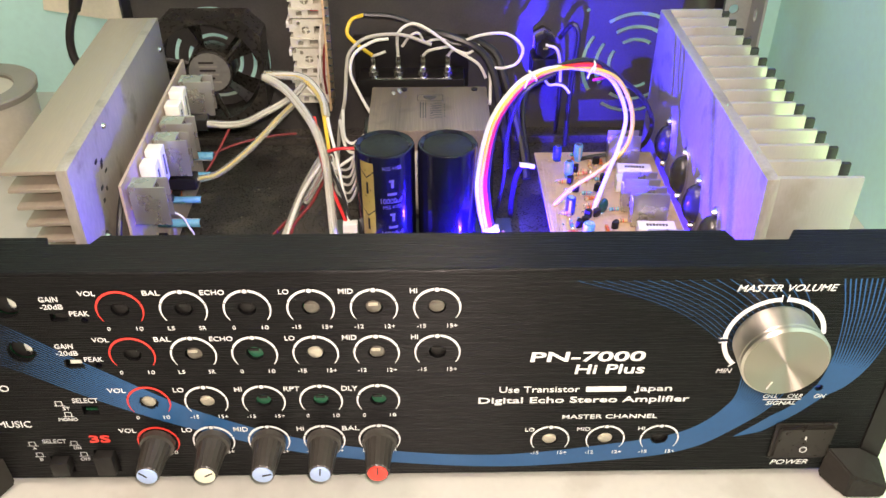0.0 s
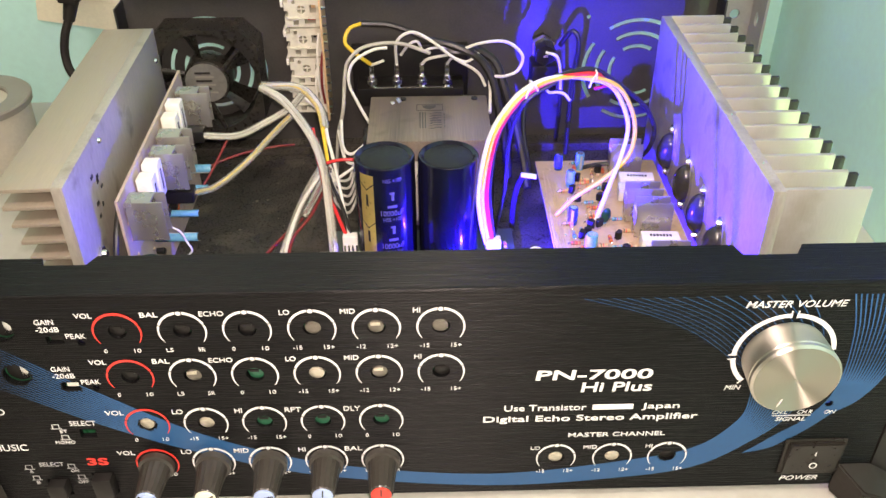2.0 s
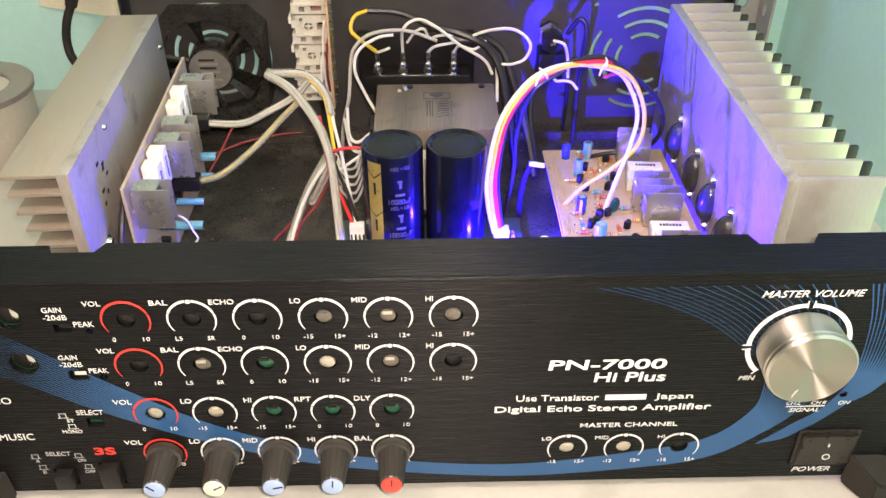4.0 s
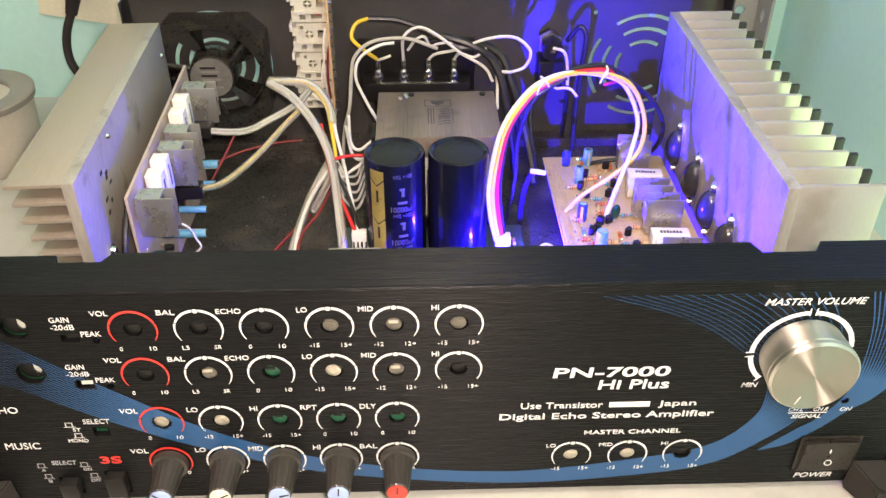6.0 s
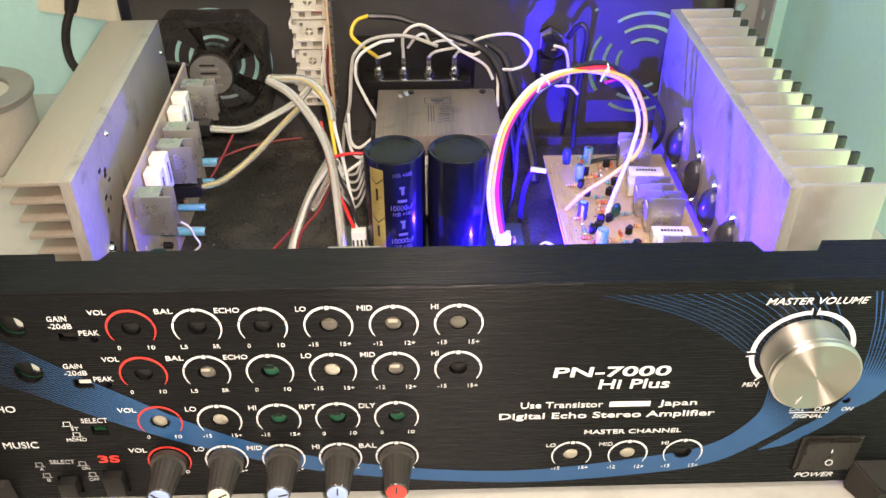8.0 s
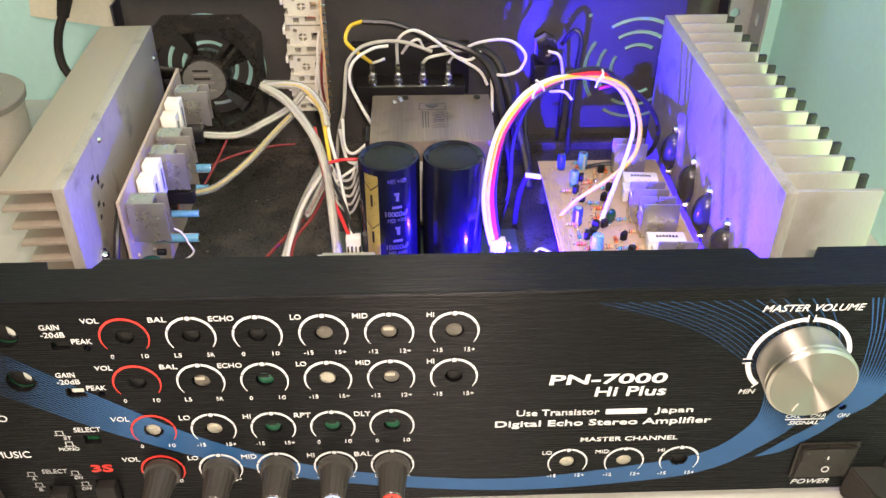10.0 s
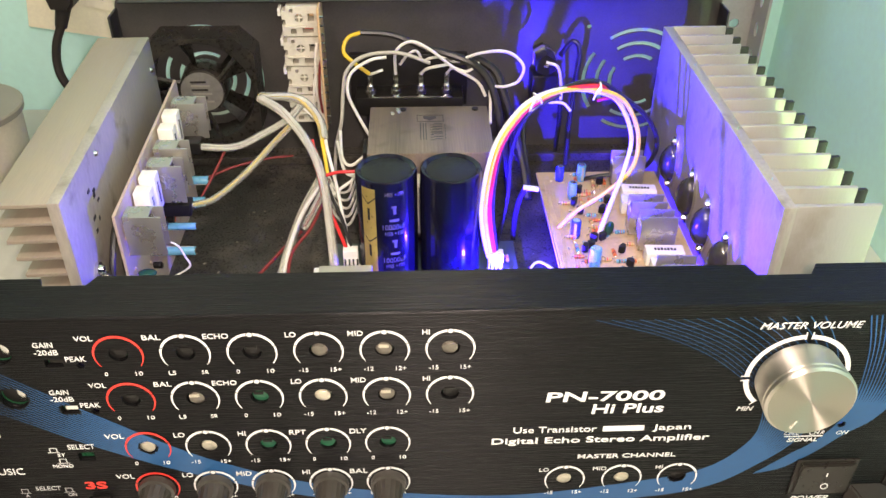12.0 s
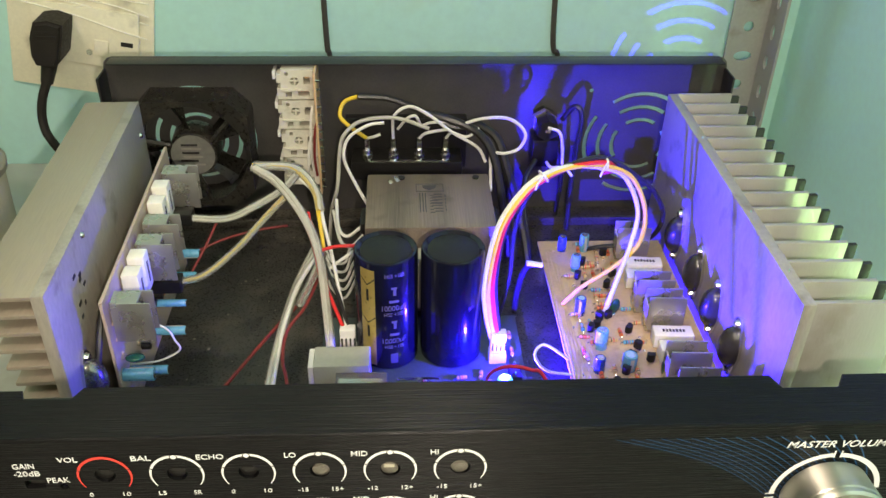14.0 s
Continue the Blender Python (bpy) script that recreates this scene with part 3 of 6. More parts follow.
def tone_knobs():
    for x, mat, word, turn in zip(D_X, (CAP_BLUE, CAP_CREAM, CAP_BLUE, CAP_BLUE, CAP_RED), ("pale blue", "cream", "pale blue", "pale blue", "red"), (-45, 60, 75, 5, 2)):
        k = part("tone_knob", fluted(bmesh.new(), x, ROW_D, -0.0006, -0.0200, 0.0078, 0.0052), KNOB_BLACK, amp, f"black fluted tone knob with {word} cap")
        part("knob_cap", rod((x, -0.0195, ROW_D), (x, -0.0209, ROW_D), 0.0045, n=24, bevel=0.0003), mat, k, f"{word} cap")
        a = radians(turn)
        bm = box((-0.0003, -0.0212, 0.0), (0.0003, -0.0208, 0.0042))
        bmesh.ops.transform(bm, matrix=Matrix.Translation((x, 0, ROW_D)) @ Matrix.Rotation(a, 4, "Y"), verts=bm.verts)
        part("knob_pointer", bm, BLACK, k)


tone_knobs()


def volume_knob():
    x, z = MV
    bm, n = bmesh.new(), 72
    prof = [(-0.0005, 0.0172), (-0.0125, 0.0180), (-0.0130, 0.0175), (-0.0136, 0.0181), (-0.0152, 0.0181), (-0.0162, 0.0171), (-0.0160, 0.0162), (-0.0159, 0.0002)]
    rows = [[bm.verts.new((r * math.cos(2 * math.pi * k / n), y, r * math.sin(2 * math.pi * k / n))) for k in range(n)] for y, r in prof]
    for p, q in zip(rows, rows[1:]):
        for k in range(n):
            bm.faces.new((p[k], p[(k + 1) % n], q[(k + 1) % n], q[k]))
    k = part("volume_knob", bm, SPUN_FACE, amp, "turned aluminium volume knob")
    k.location = (x, 0, z)
    k.data.materials.append(SPUN_SIDE)
    for poly in k.data.polygons:
        poly.material_index = 0 if poly.center.y < -0.0158 else 1
    WORLD_OF[k] = Matrix.Translation((x, 0, z))
    bm = box((-0.0003, -0.0165, 0.0105), (0.0003, -0.0158, 0.0150))
    bmesh.ops.transform(bm, matrix=Matrix.Translation((x, 0, z)) @ Matrix.Rotation(radians(-160), 4, "Y"), verts=bm.verts)
    part("knob_pointer", bm, CHROME, k)


def spun_material():
    """Lathe-turned aluminium: the gloss runs round the knob's axis."""
    m = bpy.data.materials.new("spun_aluminium")
    m.use_nodes = True
    nt = m.node_tree
    b = nt.nodes["Principled BSDF"]
    b.inputs["Base Color"].default_value = (0.42, 0.39, 0.33, 1)
    b.inputs["Metallic"].default_value, b.inputs["Roughness"].default_value = 1.0, 0.42
    b.inputs["Anisotropic"].default_value, b.inputs["Anisotropic Rotation"].default_value = 0.95, 0.25
    tan = nt.nodes.new("ShaderNodeTangent")
    tan.direction_type, tan.axis = "RADIAL", "Y"
    nt.links.new(tan.outputs[0], b.inputs["Tangent"])
    co = nt.nodes.new("ShaderNodeTexCoord")
    ln = nt.nodes.new("ShaderNodeVectorMath")
    ln.operation = "LENGTH"
    nt.links.new(co.outputs["Object"], ln.inputs[0])
    rings = nt.nodes.new("ShaderNodeTexNoise")
    rings.noise_dimensions = "1D"
    rings.inputs["Scale"].default_value = 2500
    nt.links.new(ln.outputs["Value"], rings.inputs["W"])
    bp = nt.nodes.new("ShaderNodeBump")
    bp.inputs["Strength"].default_value, bp.inputs["Distance"].default_value = 0.12, 0.0003
    nt.links.new(rings.outputs["Fac"], bp.inputs["Height"])
    nt.links.new(bp.outputs[0], b.inputs["Normal"])
    return m


SPUN_FACE = spun_material()
SPUN_SIDE = streaked(material("turned_aluminium_side", (0.66, 0.62, 0.54), 0.42, 1.0, 0.05, 90, (0.05, 1, 0.05), 0.12, 900), (0, 1, 0), 0.9)
volume_knob()


GREEN_POT = material("green_lacquer", (0.015, 0.10, 0.05), 0.35, vary=0.2)
SHAFT = material("dull_brass_shaft", (0.62, 0.57, 0.46), 0.35, 0.7, 0.2, 300)
DULL_SHAFT = material("tarnished_shaft", (0.20, 0.18, 0.15), 0.4, 0.7, 0.25, 300)


SWITCH_BLACK = material("brown_black_switch_plastic", (0.020, 0.017, 0.014), 0.32, 0, 0.2, 80, bump=0.05, spec=0.3)


def behind_panel():
    """Shafts, switches and the control board seen through the holes."""
    board = part("control_board", box((-0.185, 0.0125, 0.034), (0.125, 0.0140, 0.125)), GREEN_BOARD, amp, "green control circuit board behind the panel")
    rng = random.Random(4)
    spots = [(x, z) for z in (ROW_A, ROW_B) for x in KNOB_X] + [(x, ROW_C) for x in C_X] + [(x, M_Z) for x in M_X]
    for i, (x, z) in enumerate(spots):
        dark = i in (0, 1, 2, 6, 8, 11, 14, 15, 16, 19)
        green = i in (8, 14, 15, 16)
        s = part("pot_shaft", rod((x + rng.uniform(-0.0006, 0.0006), 0.0125, z), (x + rng.uniform(-0.0006, 0.0006), 0.0006 if not dark else 0.0014, z - 0.0003), 0.0033, n=16, bevel=0.0003), GREEN_POT if green else MATT_BLACK if dark else DULL_SHAFT if i in (3, 4, 5, 7, 10) else SHAFT, board)
        part("shaft_flat", box((x - 0.0024, 0.0001 if not dark else 0.0009, z + 0.0004), (x + 0.0016, 0.0008 if not dark else 0.0016, z + 0.0019), 0.0002), MATT_BLACK if dark else DULL_SHAFT if i in (3, 5) else SHAFT, s)
    for z in (0.129, 0.105):
        j = part("microphone_jack", rod((-0.1625, 0.012, z), (-0.1625, 0.0035, z), 0.0054, n=24), MATT_BLACK, board)
        part("jack_contact", box((-0.1622, 0.0030, z - 0.0042), (-0.1592, 0.0045, z + 0.0042), 0.0003), CHROME, j)
    for z in (0.1215, 0.0962):
        part("gain_slider", box((-0.1442, 0.0012, z + 0.0008), (-0.1392, 0.010, z + 0.0036), 0.0004), CERAMIC if z < 0.11 else MATT_BLACK, board)
    part("select_button", box((-0.1445, 0.006, 0.068), (-0.1388, 0.0125, 0.0724), 0.0004), GREEN_BOARD, board)
    for x0, x1, z1 in ((-0.1665, -0.1585, 0.0402), (-0.1458, -0.1372, 0.0438)):
        part("push_button", box((x0, -0.0045, 0.0312), (x1, 0.0125, z1), 0.0008), MATT_BLACK, board)
    for z in (0.122, 0.097):
        part("peak_led", rod((-0.132, 0.012, z), (-0.132, 0.0015, z), 0.0014, n=12), SLEEVE, board)
    part("power_led", rod((0.1803, 0.012, 0.0792), (0.1803, 0.0015, 0.0792), 0.0014, n=12), DARK_BLUE_CAN, amp)
    # rocker switch
    sw = part("power_switch", box((0.1665, -0.0010, 0.0345), (0.1945, 0.0, 0.0575), 0.0004), SWITCH_BLACK, amp, "black rocker power switch")
    bm = bmesh.new()
    pts = [(0.1680, -0.0006, 0.0358), (0.1930, -0.0006, 0.0358), (0.1930, -0.0006, 0.0562), (0.1680, -0.0006, 0.0562), (0.1680, -0.0016, 0.0358), (0.1930, -0.0016, 0.0358), (0.1930, -0.0032, 0.0562), (0.1680, -0.0032, 0.0562)]
    bmesh.ops.convex_hull(bm, input=[bm.verts.new(q) for q in pts])
    bmesh.ops.bevel(bm, geom=list(bm.edges), offset=0.0006, segments=2, affect="EDGES")
    part("rocker", bm, SWITCH_BLACK, sw)
    tilt = Matrix.Translation((0.1808, -0.0026, 0.0460)) @ Matrix.Rotation(radians(-5), 4, "X")
    bm = box((-0.0003, -0.0006, 0.0026), (0.0003, 0.0, 0.0062))
    bmesh.ops.transform(bm, matrix=tilt, verts=bm.verts)
    part("switch_mark", bm, WHITE_INK, sw)
    bm = arc_print(bmesh.new(), 0, -0.0032, 0.0013, 0.0018, 0, 360, y=-0.0006)
    bmesh.ops.transform(bm, matrix=tilt, verts=bm.verts)
    part("switch_mark", bm, WHITE_INK, sw)


behind_panel()

# ---- heat sinks ----
FLOOR = P_B + 0.0036


FIN_TIP = material("near_black_fin_end", (0.020, 0.022, 0.020), 0.5, 0.2, 0.2, 60)


def heat_sink_right():
    hs = thing("heat_sink", (0.195, 0.19, FLOOR), "tall sawn aluminium heat sink with upright fins", "heat sink")
    base = part("base_plate", box((0.1700, 0.0790, FLOOR), (0.1765, 0.3090, 0.1385), 0.0004), ALU_FACE, hs, "stained aluminium mounting face")
    n = 15
    for k in range(n):
        y = 0.0815 + (0.3085 - 0.0815) * k / (n - 1)
        f = part("fin", box((0.1762, y - 0.0012, FLOOR), (0.2128 if k else 0.2176, y + 0.0012, 0.1385), 0.0003), ALU, hs)
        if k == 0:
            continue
        # near-black block past the outer end of each fin but the first
        part("fin_tip", box((0.2128, y - 0.0010, FLOOR), (0.2182, y + 0.0016, 0.1368), 0.0003), FIN_TIP, f, "near-black block at the outer end of the fin")
    for y, z in ((0.105, 0.1391), (0.158, 0.1392), (0.243, 0.1391)):
        part("filing", rod((0.1735, y, z - 0.0008), (0.1738, y + 0.0012, z), 0.0005, 0.0003, 6), CHROME, hs)
    return hs


hs_right = heat_sink_right()


def heat_sink_left():
    hs = thing("heat_sink", (-0.19, 0.2, FLOOR), "long extruded aluminium heat sink with level fins", "heat sink")
    turn = Matrix.Translation((-0.1665, 0.093, 0)) @ Matrix.Rotation(radians(2.2), 4, "Z")
    part("base_plate", box((-0.0060, 0, FLOOR), (0.0, 0.206, 0.1385), 0.0004, turn=turn), ALU_FACE, hs, "marked aluminium mounting face")
    for k in range(11):
        z = 0.1385 - 0.0099 * k
        part("fin", box((-0.0330 + 0.0018 * min(k, 5), 0.0, z - 0.0022), (-0.0058, 0.206, z), 0.0003, turn=turn), ALU_LONG, hs)
    rng = random.Random(3)
    for k in range(7):
        y, z = 0.03 + rng.uniform(0, 0.02), 0.098 + 0.004 * k + rng.uniform(-0.001, 0.001)
        part("pen_mark", box((0.0, y, z), (0.0002, y + rng.uniform(0.002, 0.004), z + rng.uniform(0.0015, 0.0025)), turn=turn), BLACK, hs)
    for y, z in ((0.03, 0.132), (0.165, 0.120)):
        p = turn @ Vector((0.0, y + 0.03, z))
        part("screw", rod(p, p + Vector((0.0014, 0, 0)), 0.0018, 0.0012, 12), CHROME, hs)
    return hs


hs_left = heat_sink_left()


def power_transistor(x, y, z, side, group, mat=None):
    """Can transistor on a heat sink: flange, domed can and two screws. side: -1 looks to -x."""
    t = thing("power_transistor", (x, y, z), "dark metal can power transistor with rubber cover", "transistor", group)
    bm = bmesh.new()
    ring = []
    for k in range(28):
        a = 2 * math.pi * k / 28
        r = 0.0115 + 0.008 * abs(math.sin(a)) ** 6
        ring.append(bm.verts.new((x, y + 0.75 * r * math.cos(a), z + r * math.sin(a))))
    f = bm.faces.new(ring)
    ext = bmesh.ops.extrude_face_region(bm, geom=[f])
    bmesh.ops.translate(bm, vec=(side * 0.0015, 0, 0), verts=[g for g in ext["geom"] if isinstance(g, bmesh.types.BMVert)])
    part("flange", bm, CHROME, t)
    bm = bmesh.new()
    bmesh.ops.create_uvsphere(bm, u_segments=20, v_segments=12, radius=1, matrix=Matrix.Translation((x + side * 0.0015, y, z)) @ Matrix.Diagonal((0.0080, 0.0080, 0.0130, 1)))
    part("can", bm, mat or DARK_METAL, t)
    for dz in (-0.0155, 0.0155):
        part("screw", rod((x + side * 0.0015, y, z + dz), (x + side * 0.0035, y, z + dz), 0.0024, 0.0018, 10), CHROME, t)


for y in (0.240, 0.198, 0.164, 0.130):
    power_transistor(0.1699, y, 0.0715, -1, "transistors on the upright-finned heat sink")
for y in (0.115, 0.165, 0.215):
    power_transistor(-0.1665 - 0.0385 * (y - 0.093) + 0.0003, y, 0.069, 1, "transistors on the level-finned heat sink", OLD_CAN)


# ---- board components ----
def cement_resistor(m, group):
    r = thing("cement_resistor", (0, 0, 0), "white ceramic power resistor with printed value", "resistor", group)
    WORLD_OF[r] = Matrix.Identity(4)
    part("body", box((-0.0112, -0.0048, 0.001), (0.0112, 0.0048, 0.0100), 0.0006), CERAMIC, r)
    rng = random.Random(7)
    for k in range(7):
        x = -0.0062 + 0.0019 * k
        part("printed_bar", box((x, -0.0012, 0.0100), (x + 0.0013, 0.0010 + rng.uniform(0, 0.0006), 0.01015)), BLACK, r)
    for x in (-0.0085, 0.0085):
        part("lead", rod((x, 0, -0.0012), (x, 0, 0.0012), 0.0004, n=6), CHROME, r)
    r.matrix_basis = m
    return r


def flag_cooler(m, group, w=0.0185, h=0.021):
    r = thing("cooling_flag", (0, 0, 0), "small bright aluminium cooling flag on a transistor", "heat sink", group)
    WORLD_OF[r] = Matrix.Identity(4)
    part("front_plate", box((-w / 2, -0.0058, 0.002), (w / 2, -0.0048, h), 0.0003), ALU_FLAG, r)
    part("rear_plate", box((-w / 2, 0.0048, 0.002), (w / 2, 0.0058, h * 0.95), 0.0003), ALU_FLAG, r)
    part("web", box((-w / 2, -0.0050, 0.002), (-w / 2 + 0.0010, 0.0050, h * 0.7)), ALU_FLAG, r)
    part("transistor_body", box((-0.005, -0.0030, 0.001), (0.005, 0.0004, 0.0150), 0.0004), MATT_BLACK, r)
    for x in (-0.0025, 0, 0.0025):
        part("lead", rod((x, -0.001, -0.0012), (x, -0.001, 0.002), 0.0004, n=6), CHROME, r)
    r.matrix_basis = m
    return r


ALU_FLAG = material("rolled_aluminium", (0.47, 0.45, 0.40), 0.30, 0.75, 0.05, 60, fine=90)


def can_capacitor(m, mat, h, rad, group, word):
    r = thing("small_capacitor", (0, 0, 0), f"{word} electrolytic capacitor on a circuit board", "capacitor", group)
    WORLD_OF[r] = Matrix.Identity(4)
    part("can", rod((0, 0, -0.0002), (0, 0, h), rad, n=16, bevel=0.0004), mat, r)
    part("top_disc", rod((0, 0, h), (0, 0, h + 0.0001), rad * 0.72, n=14), CHROME, r)
    part("stripe", box((-rad * 1.02, -rad * 0.25, 0.001), (-rad * 0.9, rad * 0.25, h - 0.001)), GREY_INK, r)
    r.matrix_basis = m
    return r


def small_transistor(m, group):
    r = thing("small_transistor", (0, 0, 0), "black plastic small transistor", "transistor", group)
    WORLD_OF[r] = Matrix.Identity(4)
    bm = rod((0, 0, 0.0025), (0, 0, 0.0072), 0.0024, n=14)
    bmesh.ops.bisect_plane(bm, geom=bm.verts[:] + bm.edges[:] + bm.faces[:], plane_co=(0, 0.0011, 0), plane_no=(0, 1, 0), clear_outer=True)
    bmesh.ops.holes_fill(bm, edges=bm.edges)
    part("body", bm, MATT_BLACK, r)
    for x in (-0.0012, 0, 0.0012):
        part("lead", rod((x, 0, -0.001), (x, 0, 0.0027), 0.0003, n=5), CHROME, r)
    r.matrix_basis = m
    return r


def axial_resistor(m, mat, group):
    r = thing("axial_resistor", (0, 0, 0), "small banded axial resistor", "resistor", group)
    WORLD_OF[r] = Matrix.Identity(4)
    part("body", rod((-0.0030, 0, 0.0016), (0.0030, 0, 0.0016), 0.0012, n=10, bevel=0.0004), mat, r)
    for k, c in enumerate((BLACK, RED_INK, GOLD)):
        part("band", rod((-0.0016 + 0.0014 * k, 0, 0.0016), (-0.0011 + 0.0014 * k, 0, 0.0016), 0.00126, n=10), c, r)
    part("lead", tube([(-0.0046, 0, -0.001), (-0.0045, 0, 0.0013), (-0.003, 0, 0.0016), (0.003, 0, 0.0016), (0.0045, 0, 0.0013), (0.0046, 0, -0.001)], 0.0003, 5, 2), CHROME, r)
    r.matrix_basis = m
    return r


def film_capacitor(m, mat, group, word):
    r = thing("film_capacitor", (0, 0, 0), f"{word} dipped film capacitor", "capacitor", group)
    WORLD_OF[r] = Matrix.Identity(4)
    bm = bmesh.new()
    bmesh.ops.create_uvsphere(bm, u_segments=14, v_segments=9, radius=1, matrix=Matrix.Translation((0, 0, 0.0062)) @ Matrix.Diagonal((0.0036, 0.0020, 0.0052, 1)))
    part("body", bm, mat, r)
    for x in (-0.002, 0.002):
        part("lead", rod((x, 0, -0.001), (x, 0, 0.003), 0.0003, n=5), CHROME, r)
    r.matrix_basis = m
    return r


def right_board():
    z0, z1 = 0.0500, 0.0516
    g = "parts on the level amplifier board"
    b = thing("amplifier_board", (0.124, 0.175, FLOOR), "tan phenolic amplifier circuit board lying level", "circuit board")
    part("board", box((0.0830, 0.0850, z0), (0.1655, 0.2640, z1), 0.0002), PHENOLIC, b)
    for x, y in ((0.088, 0.092), (0.160, 0.092), (0.088, 0.257), (0.160, 0.257)):
        part("standoff", rod((x, y, FLOOR), (x, y, z0), 0.0028, n=6), CHROME, b)
    rng = random.Random(11)
    for k in range(7):
        x = 0.0845 + 0.0023 * k
        part("track", tube([(x, 0.088, z1), (x, 0.15, z1), (x + rng.uniform(-0.002, 0.003), 0.19, z1), (x + rng.uniform(0, 0.004), 0.25 - 0.006 * k, z1)], 0.0007, 4, 3, flat=0.3), TRACKS, b)
    for k in range(60):
        x, y = rng.uniform(0.090, 0.140), rng.uniform(0.098, 0.258)
        part("solder_pad", rod((x, y, z1 - 0.0002), (x, y, z1 + 0.0006), 0.0012, 0.0005, 8), TRACKS if k % 3 else CHROME, b)
    T = lambda x, y, a=0: pose(x, y, z1, 0, 0, a)  # noqa: E731
    for x, y, a in ((0.1450, 0.1560, -3), (0.1455, 0.1430, -3), (0.1420, 0.2120, -5), (0.1450, 0.2255, -5)):
        cement_resistor(T(x, y, a), g)
    for x, y, w, h in ((0.1430, 0.1240, 0.0220, 0.0260), (0.1430, 0.1710, 0.0215, 0.0260), (0.1405, 0.1880, 0.0215, 0.0260), (0.1405, 0.2440, 0.021, 0.0260), (0.1440, 0.1030, 0.022, 0.0260)):
        flag_cooler(T(x, y, -3), g, w, h)
    for x, y, mat, h, r, w in ((0.0975, 0.2530, DARK_BLUE_CAN, 0.011, 0.0028, "dark blue"), (0.1120, 0.2530, BLUE_CAN, 0.012, 0.0030, "light blue"), (0.1025, 0.2300, BLUE_CAN, 0.012, 0.0028, "light blue"),
                               (0.0975, 0.1850, DARK_BLUE_CAN, 0.012, 0.0030, "dark blue"), (0.1040, 0.1540, BLUE_CAN, 0.013, 0.0034, "light blue"), (0.1160, 0.1360, BLUE_CAN, 0.010, 0.0040, "light blue"), (0.0990, 0.1340, DARK_BLUE_CAN, 0.010, 0.0030, "dark blue")):
        can_capacitor(T(x, y, rng.uniform(0, 360)), mat, h, r, g, w)
    for x, y in ((0.1045, 0.1700), (0.1000, 0.1665), (0.1075, 0.1770), (0.1130, 0.1780), (0.1220, 0.1650), (0.1240, 0.1500), (0.1190, 0.1420), (0.1290, 0.1400), (0.1020, 0.2180), (0.1080, 0.2330), (0.1240, 0.2200), (0.1180, 0.2090), (0.1230, 0.2440), (0.1040, 0.2080), (0.1130, 0.1300), (0.106, 0.120)):
        small_transistor(T(x, y, rng.uniform(0, 360)), g)
    for k in range(64):
        x, y = rng.uniform(0.092, 0.131), rng.uniform(0.092, 0.258)
        axial_resistor(T(x, y, rng.choice((0, 90, 90, 85, 5))), rng.choice((BEIGE, BEIGE, ORANGE, BLUE_CAN)), g)
    film_capacitor(T(0.1335, 0.1290, 80), GREEN_FILM, g, "dark green")
    film_capacitor(T(0.1180, 0.1840, 30), GREEN_FILM, g, "dark green")


right_board()


